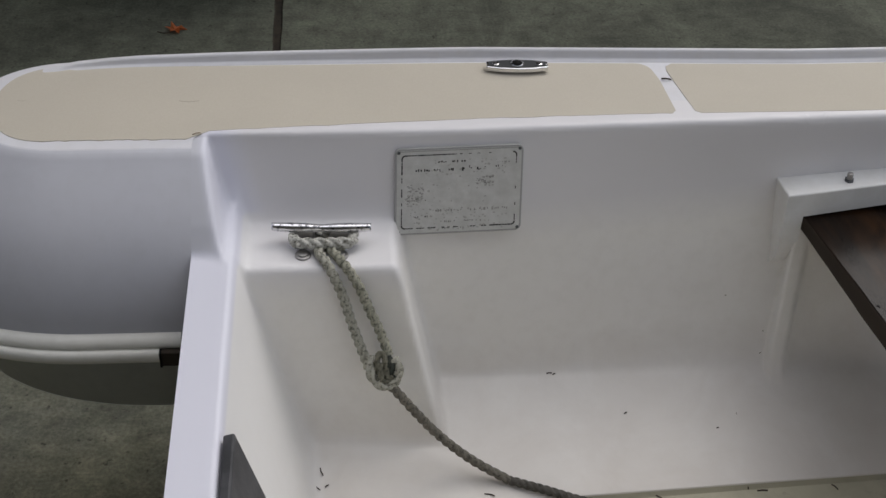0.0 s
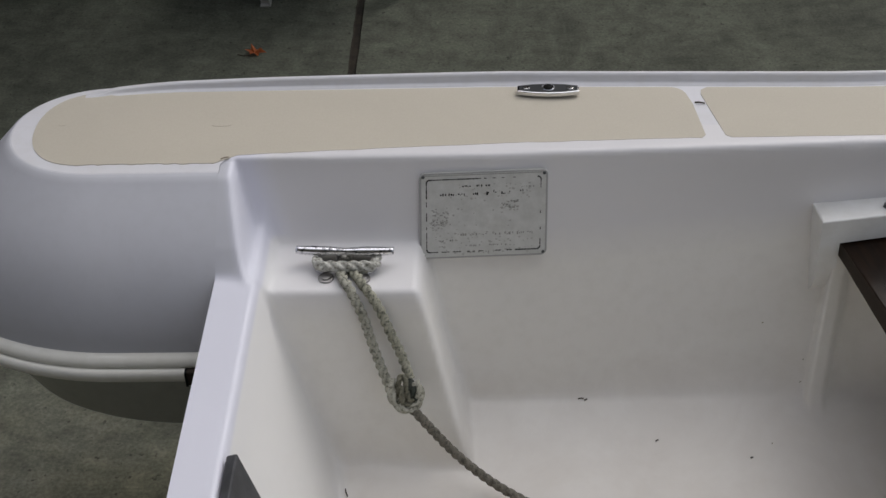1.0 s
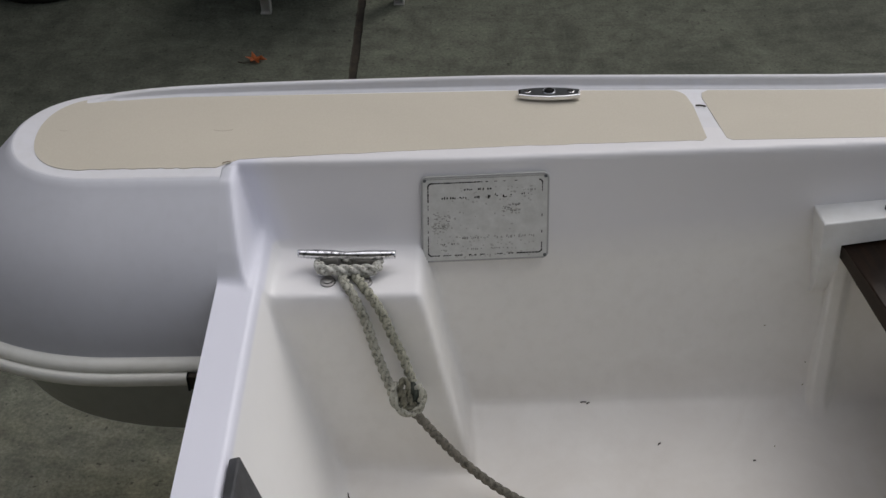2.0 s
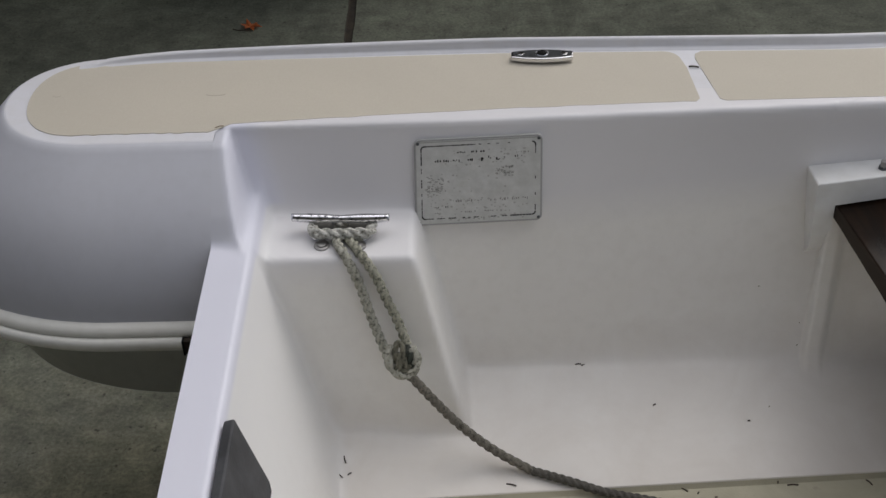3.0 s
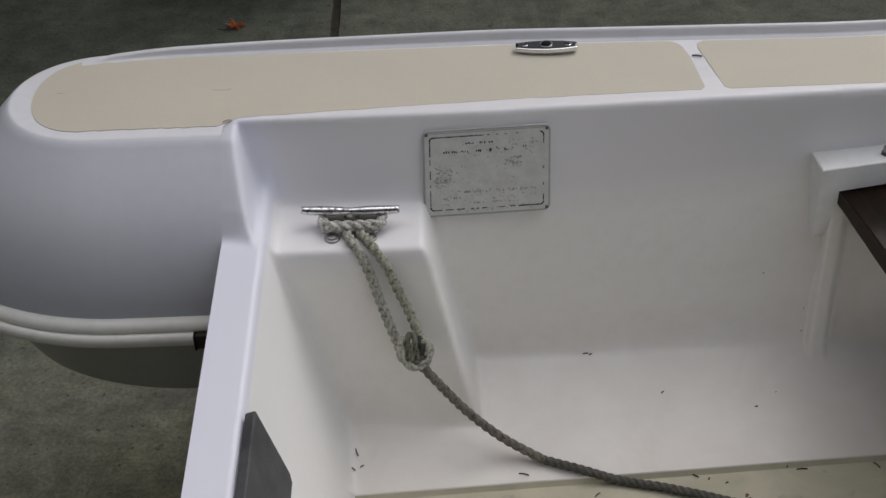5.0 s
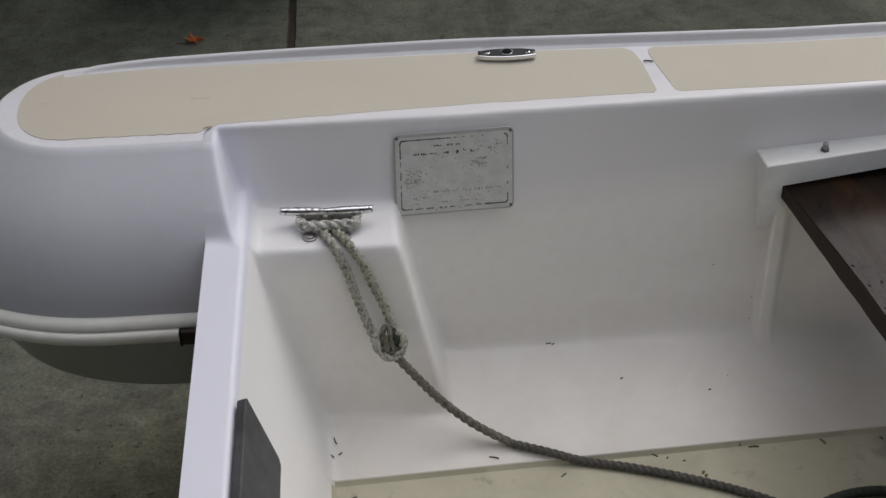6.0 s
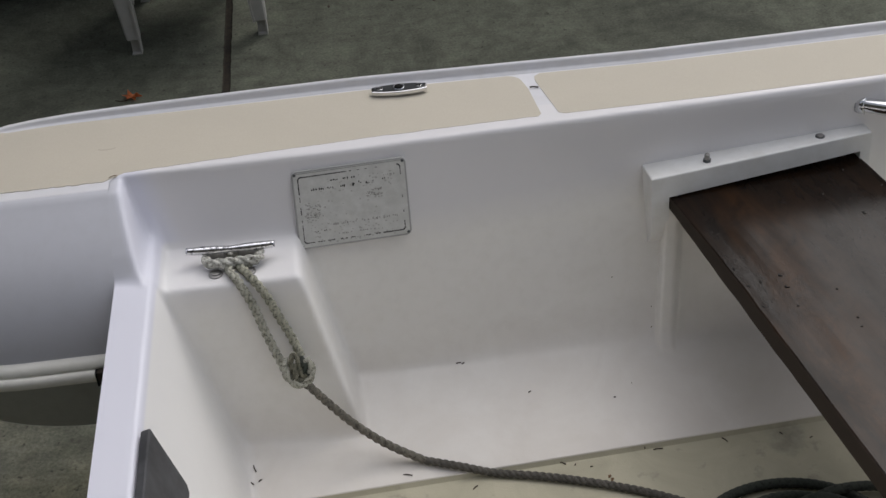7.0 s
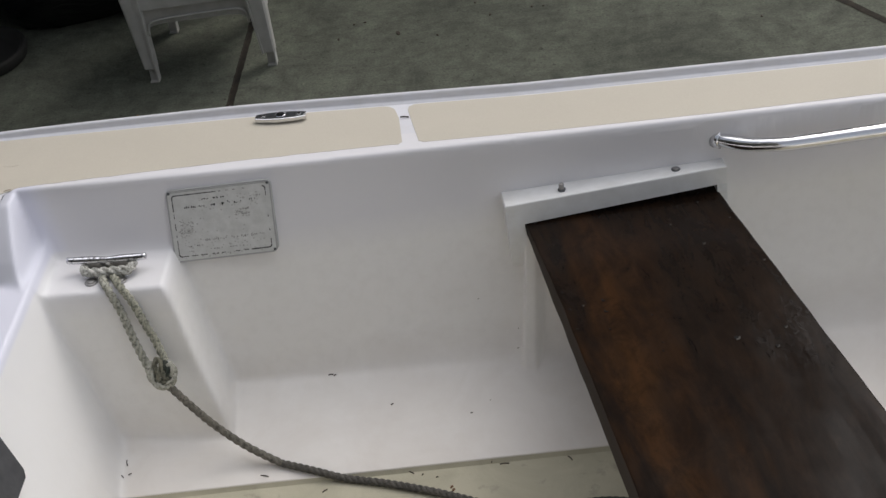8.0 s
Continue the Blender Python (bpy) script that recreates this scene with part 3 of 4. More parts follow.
for flip in (False, True):
    sgn = (lambda y: 2 * YC - y) if flip else (lambda y: y)
    loft("hull_side", LEVELS, TOP, RAIL, HULL_SHADED, flip, "rounded white stern quarter and topside")
    low = inset(RAIL, 0.012)
    chine = [(x, y + widen(x)) for x, y in plan(-0.100, -0.515, 0.180, -0.200, -0.28, 1.0)]
    belly = [(x, y + widen(x)) for x, y in plan(-0.02, -0.40, 0.120, -0.200, -0.25, 1.0)]
    loft("hull_bottom", [(0, 0.378), (0.3, 0.34), (1, 0.260)], low, chine, BOTTOM_SHADED, flip, "hull bottom, its shade put into a grey-green colour")
    loft("hull_bottom", [(0, 0.260), (0.5, 0.244), (1, 0.235)], chine, belly, BOTTOM_SHADED, flip)
    # deck cap under the non-skid
    cap = [p for p in TOP if p[0] < 1.84]
    inner = [(x, tan_inner(x) + 0.02) for x in np.linspace(1.83, -0.21, 60)] + [(-0.2297, 0.03)]
    bm = bmesh.new()
    ring = [bm.verts.new((x, sgn(y), float(deck_z(np.float64(max(x, -0.3)))) - 0.0004)) for x, y in cap + inner]
    bm.faces.new(ring)
    bmesh.ops.triangulate(bm, faces=bm.faces)
    part("side_deck", bm, WHITE, boat)
    # raised lip along the outer edge
    path = []
    for x in np.concatenate([np.linspace(-0.425, -0.26, 28), np.linspace(-0.25, 1.83, 60)]):
        rise = float(np.interp(x, [-0.42, -0.40, -0.38, -0.34, -0.30, -0.20, -0.10, 0.05], [0, 0.15, 0.38, 0.56, 0.68, 0.82, 0.90, 1]))
        path.append((x, 0.1835 + widen(x) - 0.022 * (1 - rise) ** 1.5, rise))
    verts, faces = [], []
    prof = [(-0.002, -0.002), (0.001, 0.0010), (0.0055, 0.0012), (0.008, 0.0035), (0.0095, 0.0085), (0.0115, 0.0118), (0.015, 0.0128), (0.019, 0.0112), (0.021, 0.006), (0.022, -0.012), (0.03, -0.06)]
    for x, y, rise in path:
        z = float(deck_z(np.float64(max(x, -0.3))))
        verts += [(x, sgn(y + 0.78 * d), z + (h * rise if h > 0 else h)) for d, h in prof]
    m = len(prof)
    for i in range(len(path) - 1):
        faces += [(i * m + k, i * m + k + 1, (i + 1) * m + k + 1, (i + 1) * m + k)[:: -1 if not flip else 1] for k in range(m - 1)]
    mesh_object("gunwale_lip", verts, faces, WHITE, boat, "raised white lip along the deck's outer edge")
    # double rub rail, open at the transom
    rail_path = [(x, y, nx, ny) for x, y, nx, ny in with_normals(RAIL)]
    upper = [(-0.02, 0.3930), (-0.004, 0.3926), (0.004, 0.3912), (0.0095, 0.3880), (0.0118, 0.3830), (0.0117, 0.3800), (0.006, 0.3785), (-0.03, 0.3780)]
    lower = [(-0.03, 0.3797), (0.006, 0.3797), (0.0124, 0.3793), (0.0148, 0.3788), (0.0178, 0.3766), (0.0194, 0.3724), (0.0190, 0.3674), (0.0158, 0.3628), (0.009, 0.3606), (-0.004, 0.360), (-0.03, 0.360)]
    for strip, end in ((upper, -0.245), (lower, -0.269)):
        verts, faces = sweep(cut_at(rail_path, end), strip)
        verts = [(x, sgn(y), z) for x, y, z in verts]
        mesh_object("rub_rail", verts, [f[::-1] if not flip else f for f in faces], RUB, boat, "double-ridged cream-white rub rail")
    # tan panels
    a_out, seam = 0.1800, 0.308

    def tan_panel(points):
        bm = bmesh.new()
        top = [bm.verts.new((x, sgn(y), float(deck_z(np.float64(max(x, -0.3)))) + 0.0004)) for x, y in points]
        bm.faces.new(top)
        bmesh.ops.triangulate(bm, faces=bm.faces)
        rim = [e for e in bm.edges if e.is_boundary]
        made = bmesh.ops.extrude_edge_only(bm, edges=rim)
        for q in made["geom"]:
            if isinstance(q, bmesh.types.BMVert):
                q.co.z -= 0.0014
        return part("nonskid_panel", bm, TAN, boat, "tan rough non-skid deck panel", smooth=False)

    rng = random.Random(3)
    aft = [(x, 0.031 + rng.uniform(-0.0012, 0.0012)) for x in np.linspace(-0.238, -0.395, 26)]
    ctr, ry = -0.395, (a_out - 0.031) / 2
    aft += [(ctr - 0.066 * abs(math.sin(a)) ** 0.9, 0.031 + ry - ry * math.copysign(abs(math.cos(a)) ** 0.9, math.cos(a))) for a in np.linspace(0.12, math.pi - 0.1, 26)]
    aft += [(x, a_out) for x in np.linspace(-0.38, seam - 0.015, 12)]
    aft += [(seam - 0.015 + 0.020 * math.sin(a), a_out - 0.02 + 0.020 * math.cos(a)) for a in np.linspace(0.2, 1.4, 6)]
    aft += [(seam + 0.008 + 0.009 * u, a_out - 0.02 + (tan_inner(seam) - a_out + 0.026) * u) for u in np.linspace(0, 1, 6)][1:]
    aft += [(seam + 0.012, tan_inner(seam))]
    aft += [(x, tan_inner(x) + rng.uniform(-0.0008, 0.0008)) for x in np.linspace(seam - 0.003, -0.212, 40)]
    aft += [(-0.222, 0.040)]
    tan_panel(aft)
    fwd = [(seam + 0.040, tan_inner(seam + 0.05) + 0.004), (seam + 0.022, a_out - 0.016), (seam + 0.023, a_out - 0.006), (seam + 0.031, a_out)]
    fwd += [(x, a_out + widen(x)) for x in np.linspace(0.40, 1.7, 24)] + [(x, tan_inner(x)) for x in np.linspace(1.7, seam + 0.047, 60)]
    tan_panel(fwd)

for x, y, w, h in ((-0.239, 0.108, 0.012, 0.004), (-0.43, 0.113, 0.005, 0.0025)):
    arc = [(x + w * math.cos(a), y + h * math.sin(a)) for a in np.linspace(3.3, 6.1, 9)] + [(x + w * 0.9 * math.cos(a), y + h * 0.72 * math.sin(a) - 0.0002) for a in np.linspace(6.1, 3.3, 9)]
    part("scuff_mark", prism(arc, DECK + 0.0003, DECK + 0.0006), BROWN_STAIN, boat, "faint brown scuff on the non-skid", smooth=False)

# hull below, standing on the slab on its runners
bm = bmesh.new()
secs = []
for x, w, z0 in ((-0.19, 0.36, 0.15), (0.15, 0.40, 0.06), (0.5, 0.44, 0.0), (1.2, 0.46, 0.0), (1.8, 0.42, 0.06)):
    secs.append([bm.verts.new((x, YC + y, z)) for y, z in ((-w - 0.17, 0.228), (-w, max(z0 + 0.01, 0.13 - 0.03 * max(0.0, x))), (-0.32, z0), (0.32, z0), (w, max(z0 + 0.01, 0.13 - 0.03 * max(0.0, x))), (w + 0.17, 0.228))])
for a, b in zip(secs, secs[1:]):
    for k in range(5):
        bm.faces.new((a[k], a[k + 1], b[k + 1], b[k]))
bm.faces.new(secs[0])
bm.faces.new(secs[-1][::-1])
part("hull_bottom", bm, HULL_SHADED, boat, smooth=False)
part("bow_panel", box(1.845, 1.865, YC - 0.70, YC + 0.70, 0.10, 0.50), HULL_SHADED, boat, smooth=False)
part("transom", box(-0.2302, -0.19, YC - 0.40, YC + 0.40, 0.155, 0.44), HULL_SHADED, boat, smooth=False)

# rub-rail end at the transom
part("rail_end", box(-0.2675, -0.2305, -0.1365, -0.110, 0.3590, 0.3788, 0.001), material("rail_core", (0.035, 0.026, 0.017), 0.85), boat, "open brown end of the rub rail", smooth=False)
part("rail_end", box(-0.2692, -0.2668, -0.1382, -0.112, 0.3588, 0.3796), BLACK, boat, smooth=False)

# motor pad on the transom's inner face: outline in (distance from the face's far end, depth below its top)
slope = math.atan2(0.080, 0.27)
pad_bm = prism([(-0.345, 0.017), (-0.695, 0.017), (-0.695, -0.070), (-0.688, -0.079), (-0.359, -0.079), (-0.352, -0.071)], -0.002, 0.010, 0.0022)
pad = part("motor_pad", pad_bm, PAD, boat, "dark grey outboard motor pad", smooth=False)
pad.data.transform(Matrix(((0, -math.sin(slope), math.cos(slope), -0.1745), (1, 0, 0, 0), (0, math.cos(slope), math.sin(slope), 0.455), (0, 0, 0, 1))))


# ---- fittings ----
def horn_cleat():
    """Two-horned cleat; its foot stands on the corner step."""
    c = new("horn_cleat")
    c.parent, c["label"] = boat, "polished chrome horn cleat"
    z0, zb = 0.4505, 0.470
    pts, radii = [], []
    for i in range(31):
        u = -1 + i / 15
        pts.append(Vector((0.0555 * u, 0.0, zb - 0.0015 + 0.0018 * u * u)))
        radii.append(0.0040 + 0.0016 * min(1.0, abs(u) / 0.35) - 0.0011 * max(0.0, abs(u) - 0.55) / 0.45)
    verts, faces = [], []
    for p, r in zip(pts, radii):
        verts += [(p.x, r * 1.05 * math.cos(2 * math.pi * k / 14), p.z + r * math.sin(2 * math.pi * k / 14)) for k in range(14)]
    for i in range(30):
        faces += [(i * 14 + k, i * 14 + (k + 1) % 14, (i + 1) * 14 + (k + 1) % 14, (i + 1) * 14 + k) for k in range(14)]
    faces += [tuple(range(14))[::-1], tuple(range(30 * 14, 31 * 14))]
    mesh_object("horn", verts, faces, PITTED, c)
    for k in (-1, 1):
        bm = prism([(k * px, pz) for px, pz in ((0.009, zb - 0.001), (0.031, zb - 0.002), (0.036, z0 + 0.004), (0.034, z0), (0.012, z0), (0.0075, z0 + 0.006))], -0.0062, 0.0062, 0.0024)
        bm.transform(Matrix(((1, 0, 0, 0), (0, 0, 1, 0), (0, 1, 0, 0), (0, 0, 0, 1))))
        part("leg", bm, DULL, c)
    for u in (-0.024, 0.024):
        part("foot", disc(u, -0.006, z0 - 0.0012, 0.0125, 0.004, 18, 0.001), CHROME, c)
    for u in (-0.0200, 0.0215):
        part("washer", disc(u, -0.0262, z0 - 0.0010, 0.0090, 0.0026, 20, 0.0008), DULL, c)
        part("screw", disc(u, -0.0262, z0 + 0.0012, 0.0058, 0.0022, 14, 0.0008), DULL, c)
    c.matrix_basis = pose(-0.0890, -0.0345, 0, 0, 0, -2.4)
    return c


horn_cleat()


def oarlock_socket():
    c = new("oarlock_socket")
    c.parent, c["label"] = boat, "chrome oarlock socket plate with a dark hole"
    shape = [(-0.037, -0.0060), (-0.02, -0.0095), (0.0, -0.0108), (0.02, -0.0095), (0.037, -0.0060), (0.037, 0.0060), (0.02, 0.0095), (0, 0.0108), (-0.02, 0.0095), (-0.037, 0.0060)]
    part("plate", prism(shape, 0, 0.0062, 0.0012), CHROME, c, smooth=False)
    # face kept dark: the dark surroundings it mirrors are put into its colour
    part("face", prism([(0.93 * x, 0.82 * y) for x, y in shape], 0.0062, 0.0067), GUN, c, smooth=False)
    part("hole", disc(0, 0.001, 0.0066, 0.0062, 0.0009, 20), BLACK, c)
    part("bush", disc(0, 0.001, 0.0064, 0.0078, 0.0007, 20), CHROME, c)
    for x in (-0.026, 0.026):
        part("screw", disc(x, 0, 0.0064, 0.0042, 0.0010, 14, 0.0003), CHROME, c)
    c.matrix_basis = pose(0.147, 0.164, DECK + 0.0018, 0, 0, -1.5)


oarlock_socket()


def capacity_plate():
    """Worn plate on the inner side; its print is rubbed to bars and specks."""
    c = new("capacity_plate")
    c.parent, c["label"] = boat, "worn grey capacity plate with rubbed-off black print"
    o, ex, ey = Vector((-0.0012, 0.0007, 0.4318)), Vector((0.1440, 0.003, 0.0025)), Vector((0.0, 0.0352, 0.0955))
    W, H = ex.length, ey.length
    X = ex.normalized()
    N = X.cross(ey).normalized()
    Y = N.cross(X)
    part("rim", prism(rounded(0, W, 0, H, 0.007), -0.010, 0.0012, 0.0004), EDGE, c, smooth=False)
    part("sheet", prism(rounded(0.0022, W - 0.0022, 0.0022, H - 0.0022, 0.006), 0.0012, 0.0017), PLATE, c, smooth=False)
    z0, z1 = 0.0017, 0.00195
    rng = random.Random(11)

    def ink(x0, x1, y0, y1, mat=INK, name="print_bar"):
        part(name, prism([(x0, y0), (x1, y0), (x1, y1), (x0, y1)], z0, z1), mat, c, smooth=False)

    b = 0.0078
    smudges = []
    # border line, worn through in places
    def worn_line(x0, y0, x1, y1, thick, gaps):
        n = max(2, int(math.hypot(x1 - x0, y1 - y0) / 0.0032))
        for k in range(n):
            if rng.random() < gaps:
                continue
            a, e = k / n, (k + rng.uniform(0.75, 1.0)) / n
            th = thick * rng.uniform(0.85, 1.35)
            px, py, qx, qy = x0 + (x1 - x0) * a, y0 + (y1 - y0) * a, x0 + (x1 - x0) * e, y0 + (y1 - y0) * e
            if abs(x1 - x0) > abs(y1 - y0):
                ink(px, qx, py - th, py + th, name="border")
            else:
                ink(px - th, px + th, py, qy, name="border")

    worn_line(b + 0.004, H - b, 0.066, H - b, 0.00055, 0.0)
    worn_line(0.066, H - b, 0.115, H - b, 0.00035, 0.45)
    worn_line(b, H - b - 0.004, b, H - 0.030, 0.00060, 0.0)
    worn_line(b, H - 0.030, b, b + 0.004, 0.00045, 0.25)
    worn_line(W - b, H - b - 0.004, W - b, H - 0.022, 0.00050, 0.0)
    worn_line(W - b, H - 0.022, W - b, 0.024, 0.00040, 0.8)
    worn_line(W - b, 0.020, W - b, b + 0.004, 0.00055, 0.0)
    worn_line(0.108, b, W - b - 0.004, b, 0.00060, 0.0)
    worn_line(b + 0.004, b, 0.105, b, 0.00050, 0.5)
    for cx, cy, a0 in ((b + 0.004, b + 0.004, 180), (W - b - 0.004, b + 0.004, 270), (W - b - 0.004, H - b - 0.004, 0), (b + 0.004, H - b - 0.004, 90)):
        out = [(cx + r * math.cos(radians(a)), cy + r * math.sin(radians(a))) for r, span in ((0.0049, range(0, 91, 15)), (0.0033, range(90, -1, -15))) for a in (a0 + s for s in span)]
        part("border", prism(out, z0, z1), INK, c, smooth=False)

    # rubbed print: worn strokes of about letter height, in rows
    def worn_row(x0, x1, y, tall, fill, mat, name="print_bar"):
        x = x0
        while x < x1:
            step = rng.uniform(0.0016, 0.0030)
            if rng.random() < fill:
                h = tall * rng.uniform(0.25, 1.0)
                y1 = y + rng.uniform(0, tall - h)
                ink(x, x + rng.uniform(0.0007, 0.0020), y1, y1 + h, mat, name)
            x += step

    for x0, x1, y, tall, fill, mat in (
            (0.048, 0.058, 0.0845, 0.0022, 0.8, INK), (0.064, 0.082, 0.0845, 0.0024, 0.7, INK), (0.110, 0.128, 0.0815, 0.0022, 0.6, FADED),
            (0.023, 0.052, 0.0745, 0.0034, 0.85, INK), (0.060, 0.069, 0.0745, 0.0034, 0.8, INK), (0.075, 0.079, 0.0740, 0.0044, 1.0, INK), (0.083, 0.086, 0.0760, 0.0042, 1.0, INK), (0.089, 0.103, 0.0745, 0.0036, 0.8, INK), (0.113, 0.122, 0.0765, 0.0030, 0.7, INK), (0.126, 0.130, 0.0715, 0.0022, 0.7, FADED),
            (0.046, 0.066, 0.0265, 0.0030, 0.75, FADED), (0.070, 0.090, 0.0265, 0.0024, 0.45, FADED), (0.096, 0.128, 0.0262, 0.0036, 0.85, FADED), (0.020, 0.028, 0.0205, 0.0022, 0.9, INK), (0.034, 0.042, 0.0205, 0.0022, 0.7, INK), (0.052, 0.098, 0.0135, 0.0024, 0.6, FADED), (0.022, 0.026, 0.0130, 0.0020, 0.7, FADED),
            (0.030, 0.100, 0.0058, 0.0018, 0.35, FADED), (0.015, 0.050, 0.0400, 0.0018, 0.25, FADED)):
        worn_row(x0, x1, y, tall, fill, mat)
    for x0, x1, y0, y1, n in ((0.013, 0.031, 0.036, 0.058, 34), (0.091, 0.111, 0.0565, 0.0665, 26)):
        for _ in range(n):
            x, y = rng.uniform(x0, x1), rng.uniform(y0, y1)
            ink(x, x + rng.uniform(0.0008, 0.0030), y, y + rng.uniform(0.0005, 0.0016), FADED, "worn_mark")
    for x0, x1, y0, y1, n in ((0.012, 0.032, 0.034, 0.060, 46), (0.090, 0.112, 0.055, 0.068, 26), (0.03, 0.125, 0.070, 0.088, 40), (0.014, 0.128, 0.018, 0.031, 46), (0.016, 0.128, 0.004, 0.014, 24), (0.02, 0.128, 0.034, 0.068, 16)):
        for _ in range(n):
            x, y = rng.uniform(x0, x1), rng.uniform(y0, y1)
            r = rng.uniform(0.0006, 0.0017)
            blot = [(x + r * rng.uniform(0.5, 1.4) * math.cos(k * 1.05), y + 0.8 * r * rng.uniform(0.5, 1.4) * math.sin(k * 1.05)) for k in range(6)]
            smudges += [tuple((px, py, z0 + 0.00008) for px, py in blot)]
    mesh_object("rubbed_print", [p for q in smudges for p in q], [tuple(range(6 * k, 6 * k + 6)) for k in range(len(smudges))], SMUDGE, c, "print rubbed to grey specks", smooth=False)
    part("worn_edge", box(0.004, W - 0.004, H - 0.0034, H - 0.0026, z0, z1), FADED, c, smooth=False)
    for x in (0.0042, W - 0.0042):
        for y in (0.0042, H - 0.0042):
            part("rivet", disc(x, y, 0.0016, 0.0019, 0.0009, 10, 0.0003), GUN, c)
    # the plate sits a little out of square
    for q in c.children:
        q.data.transform(Matrix(((1.018, 0.043, 0, -0.0052), (0, 1.010, 0, -0.0016), (0, 0, 1, 0), (0, 0, 0, 1))))
    c.matrix_basis = Matrix(((X.x, Y.x, N.x, o.x), (X.y, Y.y, N.y, o.y), (X.z, Y.z, N.z, o.z), (0, 0, 0, 1))) @ Matrix.Translation((0, 0, 0.0064))


capacity_plate()

# ---- thwart and its bracket, turned with the side ----
TURN = 9.5


def seat_bracket(m):
    """White wooden yoke: a bar with two rounded legs and a notch for the plank."""
    c = new("seat_bracket")
    c.parent, c["label"] = boat, "white painted wooden seat bracket"
    L = 0.311
    w, top, notch, low = 0.0245, 0.462, 0.427, 0.344
    bm = bmesh.new()

    def ring(x0, x1, y0, y1, z):
        return [bm.verts.new(p) for p in ((x0, y0, z), (x1, y0, z), (x1, y1, z), (x0, y1, z))]

    def stack(rings):
        for p, q in zip(rings, rings[1:]):
            for k in range(4):
                bm.faces.new((p[k], p[(k + 1) % 4], q[(k + 1) % 4], q[k]))
        bm.faces.new(rings[0][::-1])
        bm.faces.new(rings[-1])

    floor_ring = ring(0, L, 0, 0.055, notch)
    for q in floor_ring[1:3]:
        q.co.z += 0.0075
    stack([floor_ring, ring(0, L, 0, 0.055, top - 0.0016), ring(0.0007, L - 0.0007, 0.0007, 0.055, top - 0.0005), ring(0.002, L - 0.002, 0.002, 0.055, top)])
    for x0, w in ((0.0, w), (L - 0.0145, 0.0145)):
        legs = []
        for z in np.concatenate([np.linspace(low, 0.392, 12), [notch + 0.007]]):
            u = max(0.0, (0.392 - z) / (0.392 - low))
            legs.append(ring(x0 + 0.0002, x0 + w, 0.0002 + 0.026 * (1 - math.sqrt(max(0.0, 1 - u * u * 0.98))), 0.055, z))
        stack(legs)
    part("yoke", bm, PAINT, c, smooth=False)
    part("bolt", disc(0.0825, 0.015, 0.4615, 0.0038, 0.0115, 12, 0.001), DULL, c)
    part("nut", disc(0.0825, 0.015, 0.4615, 0.0058, 0.0034, 6, 0.0006), GUN, c, smooth=False)
    part("washer", disc(0.243, 0.015, 0.4615, 0.0064, 0.0012, 16, 0.0004), GUN, c)
    part("bolt", disc(0.243, 0.015, 0.4622, 0.0046, 0.0022, 12, 0.0006), DULL, c)
    c.matrix_basis = m
    return c


seat_bracket(pose(0.4655, 0.0165, 0.0, 0, -0.9, TURN - 1.4))
m_plank = pose(0.4585, 0.0165, 0.0, 0, 0, TURN)
seat_bracket(m_plank @ pose(0.311, -1.07, 0, 0, 0, 180))

bm = bmesh.new()
nx, ny = 24, 90
for z in (0.4265, 0.405):
    for j in range(ny + 1):
        for i in range(nx + 1):
            y = -1.05 + 1.070 * j / ny
            spread = min(0.013 - y, 0.53)
            near = 0.0258 + (np.interp(-y, [0, 0.15, 0.5], [0, 0.008, 0.015]) if z > 0.42 else np.interp(-y, [0, 0.15, 0.5], [0.001, 0.003, 0.009]))
            x = near + (0.2975 + 0.0866 * spread - near) * i / nx
            wob = 0.0007 * noise.noise(Vector((x * 30, y * 9, z))) if z > 0.42 else 0
            ex = 0.0012 * noise.noise(Vector((y * 22, i * 3.1, 2))) * (i in (0, nx))
            bm.verts.new((x + ex, y, z + wob))
bm.verts.ensure_lookup_table()
w, half = nx + 1, (nx + 1) * (ny + 1)
for j in range(ny):
    for i in range(nx):
        a = j * w + i
        bm.faces.new([bm.verts[k] for k in (a, a + 1, a + w + 1, a + w)])
        bm.faces.new([bm.verts[half + k] for k in (a, a + w, a + w + 1, a + 1)])
for j in range(ny):
    for i in (0, nx):
        a, b = j * w + i, (j + 1) * w + i
        bm.faces.new([bm.verts[k] for k in (a, b, half + b, half + a)])
for i in range(nx):
    for j in (0, ny):
        a, b = j * w + i, j * w + i + 1
        bm.faces.new([bm.verts[k] for k in (a, b, half + b, half + a)])
bmesh.ops.recalc_face_normals(bm, faces=bm.faces)
bmesh.ops.bevel(bm, geom=[e for e in bm.edges if e.calc_face_angle(0) > 0.9], offset=0.0022, segments=2, affect="EDGES", profile=0.5)
thwart = part("thwart", bm, WOOD, boat, "dark brown stained wooden thwart, scuffed and weathered", smooth=False)
thwart.data.materials.append(EDGE_WOOD)
# edge face towards the stern is a lighter brown than the top
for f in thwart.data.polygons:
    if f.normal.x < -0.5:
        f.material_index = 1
thwart.matrix_basis = m_plank
